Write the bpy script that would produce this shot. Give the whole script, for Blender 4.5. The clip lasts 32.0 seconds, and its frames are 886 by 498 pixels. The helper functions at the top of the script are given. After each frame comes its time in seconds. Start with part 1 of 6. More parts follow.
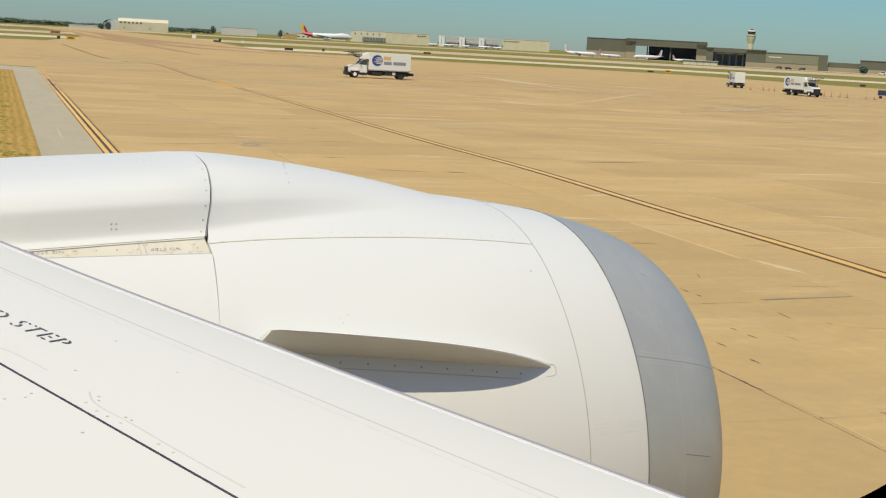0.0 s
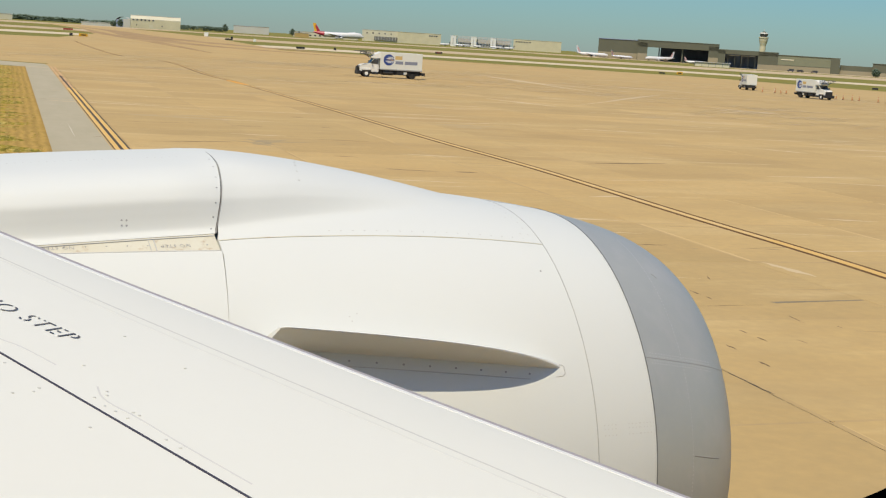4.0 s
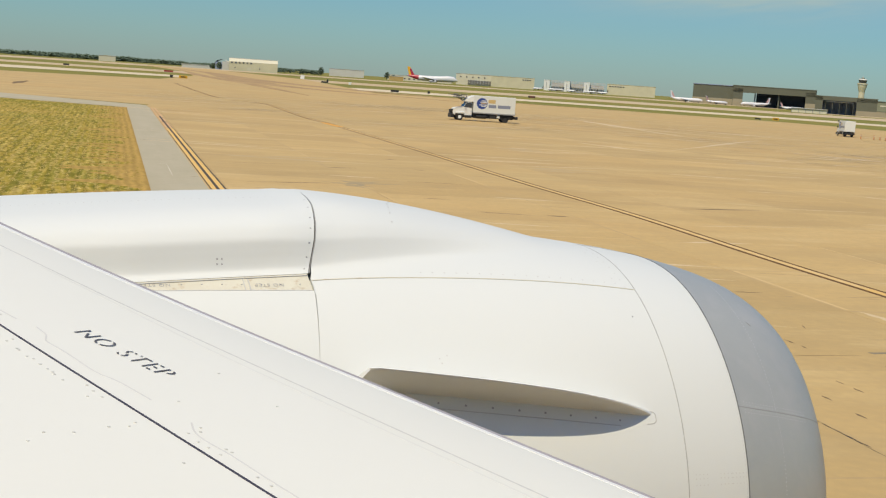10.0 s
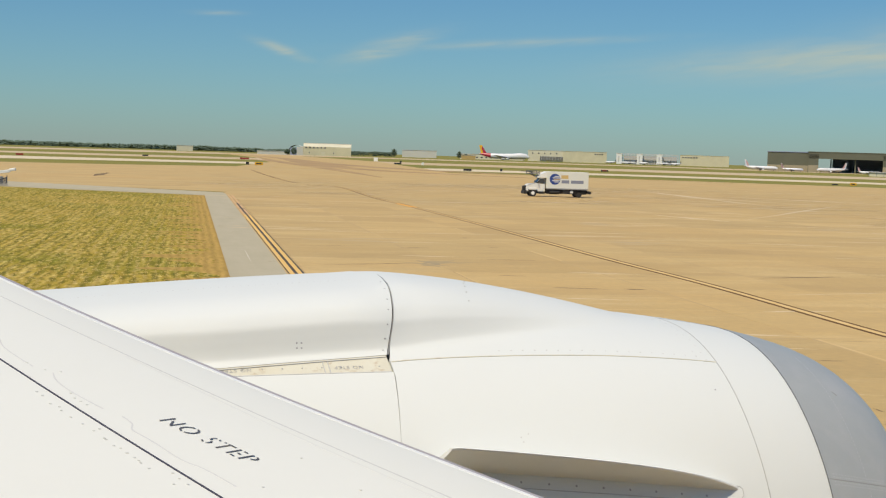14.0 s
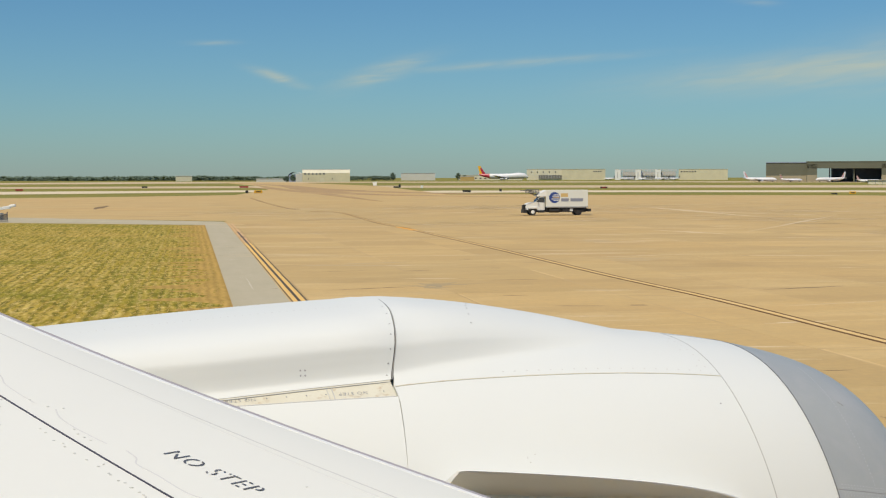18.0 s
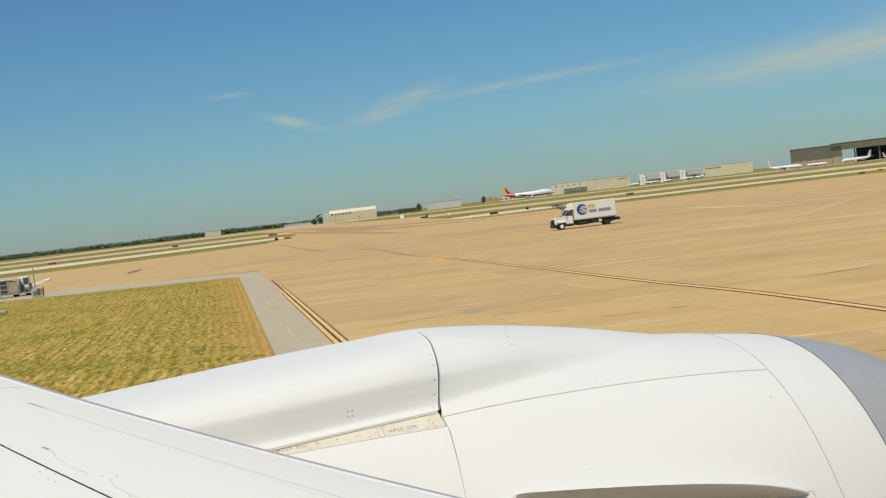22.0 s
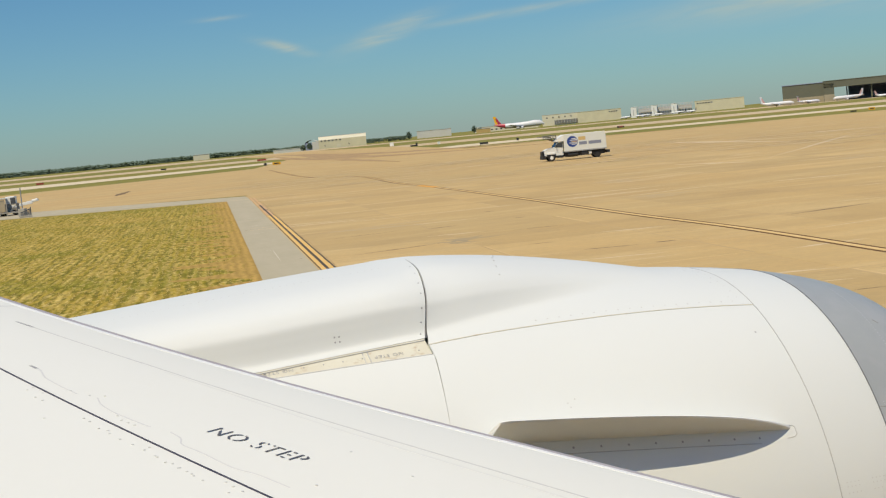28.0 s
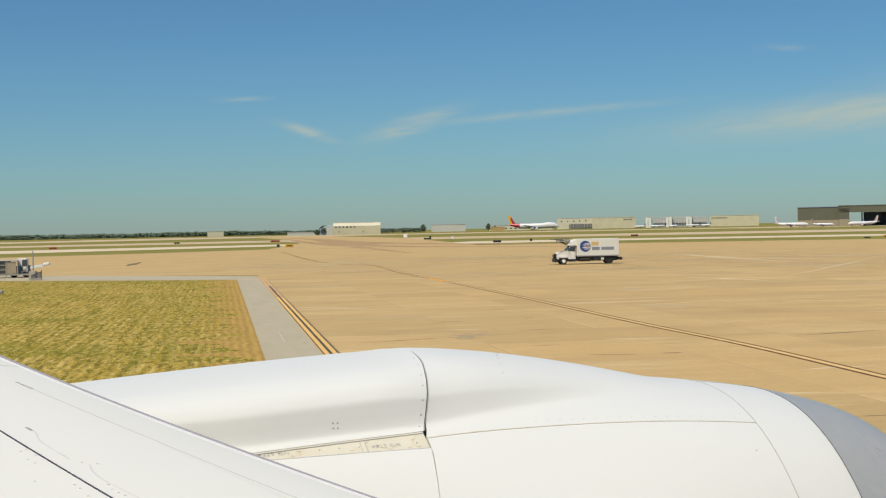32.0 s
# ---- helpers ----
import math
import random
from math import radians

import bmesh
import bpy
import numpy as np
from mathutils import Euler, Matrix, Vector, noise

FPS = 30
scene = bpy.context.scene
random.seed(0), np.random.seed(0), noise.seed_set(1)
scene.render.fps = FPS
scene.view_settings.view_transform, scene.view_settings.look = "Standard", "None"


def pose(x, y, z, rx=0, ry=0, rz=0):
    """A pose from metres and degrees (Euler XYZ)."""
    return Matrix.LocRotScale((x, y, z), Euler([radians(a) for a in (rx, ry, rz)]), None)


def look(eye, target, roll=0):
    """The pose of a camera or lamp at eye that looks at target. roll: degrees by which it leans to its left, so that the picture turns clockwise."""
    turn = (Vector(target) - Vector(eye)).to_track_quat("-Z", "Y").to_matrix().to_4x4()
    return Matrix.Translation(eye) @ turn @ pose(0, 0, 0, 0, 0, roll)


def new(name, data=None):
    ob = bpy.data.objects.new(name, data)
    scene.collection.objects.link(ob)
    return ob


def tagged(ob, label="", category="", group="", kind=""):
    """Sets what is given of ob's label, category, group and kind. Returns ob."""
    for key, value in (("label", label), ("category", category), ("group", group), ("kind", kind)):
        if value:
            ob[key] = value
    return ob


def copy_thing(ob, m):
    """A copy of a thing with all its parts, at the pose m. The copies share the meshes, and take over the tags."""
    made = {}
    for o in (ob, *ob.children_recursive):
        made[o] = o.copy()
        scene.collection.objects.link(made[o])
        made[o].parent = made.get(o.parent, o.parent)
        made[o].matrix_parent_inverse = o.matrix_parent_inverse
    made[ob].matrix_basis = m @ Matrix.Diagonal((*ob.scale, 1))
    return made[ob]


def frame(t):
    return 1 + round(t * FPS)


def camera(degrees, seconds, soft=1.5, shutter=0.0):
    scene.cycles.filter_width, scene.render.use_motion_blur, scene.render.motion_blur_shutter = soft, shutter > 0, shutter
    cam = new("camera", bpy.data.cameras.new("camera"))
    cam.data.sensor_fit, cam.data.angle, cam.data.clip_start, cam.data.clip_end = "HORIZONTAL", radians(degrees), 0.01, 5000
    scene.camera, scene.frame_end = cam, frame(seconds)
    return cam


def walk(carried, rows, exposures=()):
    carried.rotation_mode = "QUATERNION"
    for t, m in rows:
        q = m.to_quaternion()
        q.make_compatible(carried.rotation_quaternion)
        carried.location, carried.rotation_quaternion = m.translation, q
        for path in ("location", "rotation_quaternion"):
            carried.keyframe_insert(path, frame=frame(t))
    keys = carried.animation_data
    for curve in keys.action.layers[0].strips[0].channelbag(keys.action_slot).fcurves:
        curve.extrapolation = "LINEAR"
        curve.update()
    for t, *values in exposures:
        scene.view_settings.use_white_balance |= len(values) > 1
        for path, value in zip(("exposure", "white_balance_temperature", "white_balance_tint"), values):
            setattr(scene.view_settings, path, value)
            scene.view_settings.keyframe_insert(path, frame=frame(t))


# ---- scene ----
cam = camera(37.0, 32.0, soft=1.2)
PATH = [
    (0.0, pose(0.002, 0.007, 5.791, 81.13, -3.08, 1.81)),
    (0.5, pose(0.008, -0.003, 5.791, 81.18, -3.10, 1.60)),
    (1.0, pose(0.003, 0.016, 5.787, 81.16, -2.87, 1.19)),
    (1.5, pose(0.006, 0.002, 5.792, 80.81, -3.07, 1.24)),
    (2.0, pose(0.002, 0.012, 5.788, 80.77, -3.22, 1.27)),
    (2.5, pose(0.000, 0.007, 5.791, 80.79, -3.39, 1.65)),
    (4.5, pose(0.002, 0.017, 5.784, 81.52, -3.42, 2.78)),
    (5.0, pose(-0.005, 0.011, 5.787, 82.44, -2.95, 3.91)),
    (5.5, pose(-0.006, 0.015, 5.788, 82.90, -2.82, 4.93)),
    (6.0, pose(-0.009, 0.023, 5.786, 82.67, -2.84, 5.46)),
    (6.5, pose(-0.012, 0.026, 5.786, 82.09, -2.98, 5.92)),
    (7.0, pose(-0.012, 0.030, 5.784, 81.71, -3.58, 6.36)),
    (7.5, pose(-0.012, 0.028, 5.785, 81.50, -3.84, 6.56)),
    (8.0, pose(-0.014, 0.027, 5.783, 81.41, -4.15, 6.78)),
    (8.5, pose(-0.012, 0.031, 5.782, 81.32, -4.40, 6.97)),
    (9.0, pose(-0.013, 0.034, 5.780, 81.44, -4.58, 7.00)),
    (9.5, pose(-0.014, 0.023, 5.785, 82.01, -4.81, 6.93)),
    (10.0, pose(-0.004, 0.015, 5.784, 82.70, -3.89, 6.32)),
    (10.5, pose(-0.005, 0.012, 5.782, 82.96, -3.86, 5.98)),
    (11.0, pose(-0.005, 0.007, 5.784, 83.18, -4.27, 5.70)),
    (11.5, pose(0.005, 0.002, 5.782, 83.39, -4.38, 5.40)),
    (12.0, pose(0.000, 0.005, 5.782, 83.59, -4.21, 5.61)),
    (12.5, pose(-0.001, 0.007, 5.783, 84.26, -3.96, 6.63)),
    (13.0, pose(0.001, 0.009, 5.784, 84.96, -2.44, 7.86)),
    (13.5, pose(-0.003, 0.004, 5.788, 85.37, -1.96, 8.89)),
    (14.0, pose(-0.004, -0.000, 5.791, 85.91, -1.80, 9.43)),
    (14.5, pose(-0.004, 0.005, 5.792, 86.28, -1.91, 9.57)),
    (16.5, pose(0.006, -0.001, 5.796, 86.46, -0.19, 9.54)),
    (17.0, pose(0.007, -0.001, 5.797, 86.71, -0.05, 9.35)),
    (17.5, pose(0.007, -0.004, 5.799, 86.82, 0.11, 9.30)),
    (18.0, pose(0.005, -0.001, 5.796, 86.86, 0.09, 9.38)),
    (18.5, pose(0.005, -0.005, 5.798, 86.73, -0.15, 9.69)),
    (19.0, pose(0.000, 0.000, 5.800, 86.84, -0.33, 10.30)),
    (19.5, pose(0.002, -0.007, 5.797, 87.21, -0.12, 10.65)),
    (20.0, pose(0.004, -0.006, 5.795, 87.39, 0.75, 10.65)),
    (20.5, pose(0.011, -0.012, 5.801, 87.64, 1.24, 9.94)),
    (21.0, pose(-0.001, -0.006, 5.801, 87.81, 1.67, 10.34)),
    (21.5, pose(-0.004, -0.016, 5.804, 87.96, 4.39, 10.94)),
    (22.0, pose(0.019, -0.013, 5.803, 88.07, 6.74, 10.50)),
    (22.5, pose(0.036, -0.045, 5.805, 87.90, 8.00, 9.39)),
    (23.0, pose(0.028, -0.033, 5.800, 87.66, 6.35, 9.39)),
    (23.5, pose(0.020, -0.009, 5.803, 87.71, 5.76, 9.85)),
    (24.0, pose(0.022, -0.018, 5.802, 87.87, 5.48, 10.09)),
    (24.5, pose(0.019, -0.018, 5.801, 87.67, 5.54, 10.05)),
    (25.0, pose(0.020, -0.003, 5.801, 87.21, 5.31, 9.87)),
    (25.5, pose(0.011, -0.012, 5.801, 86.91, 4.09, 10.09)),
    (27.5, pose(0.021, -0.030, 5.803, 85.16, 5.76, 9.88)),
    (28.0, pose(0.013, -0.012, 5.800, 84.96, 5.45, 10.07)),
    (28.5, pose(0.016, -0.014, 5.799, 85.03, 5.09, 10.21)),
    (29.0, pose(0.013, -0.023, 5.800, 85.34, 4.05, 10.42)),
    (29.5, pose(0.005, -0.016, 5.802, 86.08, 2.00, 11.17)),
    (30.0, pose(0.012, -0.010, 5.797, 86.93, 0.90, 11.29)),
    (30.5, pose(0.008, -0.011, 5.799, 87.50, 0.67, 10.90)),
    (31.0, pose(0.015, -0.022, 5.798, 88.11, 0.66, 10.91)),
    (31.5, pose(0.019, -0.020, 5.797, 88.73, 1.00, 10.84)),
    (32.0, pose(0.013, -0.014, 5.794, 89.08, 1.12, 10.69)),
]
walk(cam, PATH, [(0.0, 0.0, 7350, 10), (32.0, 0.0, 7350, 10)])

# ---- world, sun ----
SUN = Vector((-0.205, -0.480, 0.853)).normalized()
world = bpy.data.worlds.new("world")
scene.world = world
world.use_nodes = True
wn, wl = world.node_tree.nodes, world.node_tree.links
wn.clear()
sky = wn.new("ShaderNodeTexSky")
sky.sky_type = "NISHITA"
sky.sun_disc = False
sky.sun_elevation = math.asin(SUN.z)
sky.sun_rotation = math.atan2(SUN.x, SUN.y)
sky.altitude = 180
sky.air_density, sky.dust_density, sky.ozone_density = 1.0, 0.15, 1.5
bg = wn.new("ShaderNodeBackground")
bg.inputs["Strength"].default_value = 0.0915


def wmath(op, x, y=0.0, clamp=False):
    """A math node of the world; numbers or sockets."""
    nd = wn.new("ShaderNodeMath")
    nd.operation, nd.use_clamp = op, clamp
    for sock, val in zip(nd.inputs, (x, y)):
        if isinstance(val, (int, float)):
            sock.default_value = val
        else:
            wl.new(val, sock)
    return nd.outputs[0]


co = wn.new("ShaderNodeTexCoord")
xyz = wn.new("ShaderNodeSeparateXYZ")
wl.new(co.outputs["Generated"], xyz.inputs[0])
az = wmath("MULTIPLY", wmath("ARCTAN2", xyz.outputs[0], xyz.outputs[1]), 180 / math.pi)
el = wmath("MULTIPLY", wmath("ARCSINE", xyz.outputs[2]), 180 / math.pi)
grain_at = wn.new("ShaderNodeCombineXYZ")
wl.new(wmath("MULTIPLY", az, 0.38), grain_at.inputs[0])
wl.new(wmath("MULTIPLY", wmath("SUBTRACT", el, wmath("MULTIPLY", az, 0.12)), 2.6), grain_at.inputs[1])
grain = wn.new("ShaderNodeTexNoise")
grain.inputs["Scale"].default_value, grain.inputs["Detail"].default_value, grain.inputs["Distortion"].default_value = 1.2, 5, 0.5
wl.new(grain_at.outputs[0], grain.inputs["Vector"])
wisp = wmath("MULTIPLY", wmath("SUBTRACT", grain.outputs["Fac"], 0.22), 2.2, True)
# thin high cloud: bearing, height, slope, length, breadth, density, evenness
cover = 0.0
for a0, e0, slope, wa, we, dens, even in ((-16.5, 4.25, -0.30, 1.0, 0.20, 0.7, 0.1), (-12.0, 4.45, 0.30, 1.7, 0.36, 0.75, 0.1), (-11.0, 4.95, 0.12, 0.8, 0.10, 0.6, 0.0), (-6.2, 4.85, 0.06, 5.2, 0.17, 0.42, 0.2),
                                          (7.4, 4.45, 0.07, 7.0, 0.72, 0.88, 0.55), (6.0, 4.2, 0.08, 5.5, 0.30, 0.62, 0.2), (10.0, 4.75, 0.10, 4.0, 1.15, 0.60, 0.5), (-19.2, 5.65, 0.03, 0.9, 0.10, 0.35, 0.0), (3.9, 7.2, -0.1, 0.8, 0.14, 0.25, 0.0)):
    da = wmath("SUBTRACT", az, a0)
    de = wmath("SUBTRACT", wmath("SUBTRACT", el, e0), wmath("MULTIPLY", da, slope))
    r2 = wmath("ADD", wmath("POWER", wmath("ABSOLUTE", wmath("DIVIDE", da, wa)), 2.0), wmath("POWER", wmath("ABSOLUTE", wmath("DIVIDE", de, we)), 2.0))
    veil = wmath("MULTIPLY", wmath("POWER", 2.718, wmath("MULTIPLY", r2, -1.0)), dens)
    veil = wmath("MULTIPLY", veil, wmath("ADD", wmath("MULTIPLY", wisp, 1.0 - even), even * 0.75), True)
    cover = veil if cover == 0.0 else wmath("MAXIMUM", cover, veil)
toned = wn.new("ShaderNodeMix")
toned.data_type, toned.blend_type = "RGBA", "MULTIPLY"
toned.inputs[0].default_value = 1.0
wl.new(sky.outputs[0], toned.inputs[6])
overhead = wn.new("ShaderNodeMix")
overhead.data_type = "RGBA"
wl.new(wmath("DIVIDE", wmath("SUBTRACT", el, 11.0), 35.0, True), overhead.inputs[0])
overhead.inputs[6].default_value, overhead.inputs[7].default_value = (0.335, 0.675, 0.955, 1), (1.32, 1.65, 2.0, 1)
wl.new(overhead.outputs[2], toned.inputs[7])
haze = wn.new("ShaderNodeMix")
haze.data_type = "RGBA"
wl.new(wmath("MULTIPLY", wmath("POWER", 2.718, wmath("DIVIDE", wmath("MAXIMUM", el, 0.0), -2.6)), 0.62), haze.inputs[0])
wl.new(toned.outputs[2], haze.inputs[6])
haze.inputs[7].default_value = (3.05, 3.55, 3.7, 1)
cloudy = wn.new("ShaderNodeMix")
cloudy.data_type = "RGBA"
wl.new(cover, cloudy.inputs[0])
wl.new(haze.outputs[2], cloudy.inputs[6])
cloudy.inputs[7].default_value = (5.2, 5.9, 5.2, 1)
wl.new(cloudy.outputs[2], bg.inputs["Color"])
wl.new(bg.outputs[0], wn.new("ShaderNodeOutputWorld").inputs[0])
sun_data = bpy.data.lights.new("sun", "SUN")
sun_data.energy, sun_data.angle, sun_data.color = 3.92, radians(0.53), (1.0, 0.92, 0.765)
sun = new("sun", sun_data)
sun.matrix_world = look(SUN * 500, (0, 0, 0))

# ---- materials ----


def mat(name, colour, rough=0.6, metal=0.0, vary=0.0, scale=4.0, tint=None, fine=0.0, fine_scale=60.0, bump=0.0,
        bump_scale=40.0, by_object=0.0, stretch=(1, 1, 1), coat=0.0, turn=0.0, layers=()):
    """A surface with variation at two scales (vary, fine) towards tint, further layers (amount, scale, stretch, tint, limits), and fine relief."""
    m = bpy.data.materials.new(name)
    m.use_nodes = True
    nt = m.node_tree
    n, ln = nt.nodes, nt.links
    b = n["Principled BSDF"]
    b.inputs["Roughness"].default_value, b.inputs["Metallic"].default_value = rough, metal
    b.inputs["Coat Weight"].default_value = coat
    col = (*colour, 1)
    b.inputs["Base Color"].default_value = col
    if not (vary or fine or bump or by_object):
        return m
    co = n.new("ShaderNodeNewGeometry")
    spin = n.new("ShaderNodeMapping")
    spin.inputs["Rotation"].default_value = (0, 0, turn)
    ln.new(co.outputs["Position"], spin.inputs[0])
    mp = n.new("ShaderNodeMapping")
    mp.inputs["Scale"].default_value = stretch
    ln.new(spin.outputs[0], mp.inputs[0])
    if tint is None:
        tint = [c * 0.6 for c in colour]
    out = None
    for amount, sc, pull, hue, *lim in ((vary, scale, None, tint), (fine, fine_scale, None, tint), *layers):
        if not amount:
            continue
        at = mp
        if pull:
            at = n.new("ShaderNodeMapping")
            at.inputs["Scale"].default_value = pull
            ln.new(spin.outputs[0], at.inputs[0])
        nz = n.new("ShaderNodeTexNoise")
        nz.inputs["Scale"].default_value, nz.inputs["Detail"].default_value = sc, 6
        nz.inputs["Roughness"].default_value = 0.6
        ln.new(at.outputs[0], nz.inputs["Vector"])
        rp = n.new("ShaderNodeMapRange")
        rp.inputs["From Min"].default_value, rp.inputs["From Max"].default_value = lim or (0.35, 0.7)
        rp.inputs["To Max"].default_value = amount
        ln.new(nz.outputs["Fac"], rp.inputs["Value"])
        mx = n.new("ShaderNodeMix")
        mx.data_type = "RGBA"
        for sock in mx.inputs:
            if sock.type == "RGBA" and sock.name == "A":
                sock.default_value = col
                if out:
                    ln.new(out, sock)
            if sock.type == "RGBA" and sock.name == "B":
                sock.default_value = (*hue, 1)
        ln.new(rp.outputs[0], mx.inputs["Factor"])
        out = [o for o in mx.outputs if o.type == "RGBA"][0]
    if by_object:
        oi = n.new("ShaderNodeObjectInfo")
        rp = n.new("ShaderNodeMapRange")
        rp.inputs["To Min"].default_value, rp.inputs["To Max"].default_value = 1 - by_object, 1 + by_object
        ln.new(oi.outputs["Random"], rp.inputs["Value"])
        vm = n.new("ShaderNodeVectorMath")
        vm.operation = "SCALE"
        if out:
            ln.new(out, vm.inputs[0])
        else:
            vm.inputs[0].default_value = colour
        ln.new(rp.outputs[0], vm.inputs["Scale"])
        out = vm.outputs[0]
    if out:
        ln.new(out, b.inputs["Base Color"])
    if bump:
        nz = n.new("ShaderNodeTexNoise")
        nz.inputs["Scale"].default_value, nz.inputs["Detail"].default_value = bump_scale, 4
        ln.new(mp.outputs[0], nz.inputs["Vector"])
        bp = n.new("ShaderNodeBump")
        bp.inputs["Strength"].default_value, bp.inputs["Distance"].default_value = bump, 0.02
        ln.new(nz.outputs["Fac"], bp.inputs["Height"])
        ln.new(bp.outputs[0], b.inputs["Normal"])
    return m


def dull(m, level):
    """Sets how strongly a paint mirrors."""
    m.node_tree.nodes["Principled BSDF"].inputs["Specular IOR Level"].default_value = level
    return m


WHITE = mat("white_aircraft_paint", (0.657, 0.682, 0.660), 0.45, vary=0.10, scale=1.3, tint=(0.628, 0.648, 0.625), fine=0.05, fine_scale=25, coat=0.0)
dull(WHITE, 0.12)
WING_PAINT = mat("wing_paint", (0.70, 0.71, 0.665), 0.6, vary=0.14, scale=1.6, tint=(0.655, 0.655, 0.60), fine=0.06, fine_scale=30)
dull(WING_PAINT, 0.15)
LIP_METAL = mat("bare_aluminium", (0.415, 0.434, 0.415), 0.42, metal=0.2, vary=0.5, scale=1.8, tint=(0.35, 0.368, 0.37), fine=0.15, fine_scale=30, layers=((0.4, 4.0, (1, 1, 0.5), (0.48, 0.475, 0.465), 0.5, 0.7), (0.3, 1.1, (1, 1, 1), (0.33, 0.352, 0.37), 0.5, 0.66)))
BEIGE = mat("primer_beige", (0.64, 0.625, 0.52), 0.55, vary=0.4, scale=7, tint=(0.55, 0.50, 0.37), fine=0.15, fine_scale=60, layers=((0.7, 14.0, (1, 1, 2), (0.42, 0.30, 0.17), 0.58, 0.72),))
STRAKE = mat("strake_paint", (0.80, 0.81, 0.79), 0.4, vary=0.1, scale=3)
DARK_GAP = mat("sealant_dark", (0.045, 0.042, 0.062), 0.6)
GREY_GAP = mat("sealant_grey", (0.30, 0.30, 0.29), 0.6)
SOFT_GAP = mat("sealant_pale", (0.52, 0.52, 0.50), 0.6)
STENCIL = mat("stencil_black", (0.085, 0.085, 0.095), 0.55, vary=0.3, scale=60, tint=(0.2, 0.2, 0.2))
FASTENER = mat("fastener_grey", (0.36, 0.36, 0.36), 0.4, metal=0.4)
UNDERBODY_BLACK = mat("underbody_black", (0.012, 0.012, 0.012), 0.75)
CONCRETE = mat("apron_concrete", (0.550, 0.362, 0.145), 0.88, vary=0.45, scale=0.16, tint=(0.42, 0.29, 0.125), fine=0.42, fine_scale=1.7, bump=0.2, bump_scale=9, by_object=0.065, stretch=(0.8, 1, 1), turn=-math.atan2(0.346, 0.938),
               layers=((0.55, 0.035, (0.6, 1, 1), (0.46, 0.35, 0.165)), (0.5, 0.22, (0.35, 1, 1), (0.64, 0.475, 0.235), 0.5, 0.72), (0.5, 0.16, (0.6, 1, 1), (0.37, 0.255, 0.115), 0.5, 0.70), (0.4, 0.5, (0.25, 1, 1), (0.66, 0.49, 0.25), 0.58, 0.72), (0.08, 0.9, (0.3, 1, 1), (0.40, 0.285, 0.14), 0.54, 0.75), (0.42, 3.5, (1, 1, 1), (0.39, 0.28, 0.13))))
SHOULDER = mat("shoulder_concrete", (0.42, 0.365, 0.245), 0.9, vary=0.4, scale=0.3, tint=(0.34, 0.30, 0.2), fine=0.3, fine_scale=3, layers=((0.3, 0.8, (1, 0.15, 1), (0.50, 0.44, 0.32)),), turn=-math.atan2(0.346, 0.938))
TAN_STRIP = mat("tan_taxiway", (0.46, 0.33, 0.165), 0.9, vary=0.9, scale=0.008, tint=(0.56, 0.45, 0.31), fine=0.4, fine_scale=0.05, stretch=(0.5, 3, 1))
PALE_STRIP = mat("pale_concrete", (0.64, 0.535, 0.37), 0.9, vary=0.5, scale=0.03, tint=(0.54, 0.43, 0.27), fine=0.2, fine_scale=1)
JOINT = mat("joint_sealant", (0.21, 0.155, 0.095), 0.9, vary=0.5, scale=1.0, tint=(0.28, 0.21, 0.13))
YELLOW = mat("marking_yellow", (0.73, 0.45, 0.115), 0.75, vary=0.4, scale=1.1, tint=(0.62, 0.43, 0.18), fine=0.25, fine_scale=9)
BLACK_PAINT = mat("marking_black", (0.075, 0.052, 0.032), 0.8, vary=0.4, scale=0.6, tint=(0.12, 0.09, 0.06))
GRASS = mat("mown_grass", (0.272, 0.211, 0.020), 0.95, vary=0.6, scale=0.06, tint=(0.431, 0.282, 0.069), fine=0.35, fine_scale=1.3, bump=0.8, bump_scale=5, turn=-math.atan2(0.346, 0.938),
            layers=((0.6, 2.3, (1, 0.04, 1), (0.506, 0.380, 0.115), 0.46, 0.60), (0.8, 2.1, (1, 0.045, 1), (0.146, 0.134, 0.014), 0.50, 0.62), (0.6, 0.10, (0.5, 1, 1), (0.172, 0.172, 0.014), 0.5, 0.62),
                    (0.55, 0.05, (1, 1, 1), (0.483, 0.310, 0.081), 0.52, 0.66), (0.6, 4.5, (1, 0.25, 1), (0.575, 0.443, 0.172), 0.52, 0.64), (0.75, 3.2, (1, 0.22, 1), (0.109, 0.101, 0.009), 0.5, 0.60)))


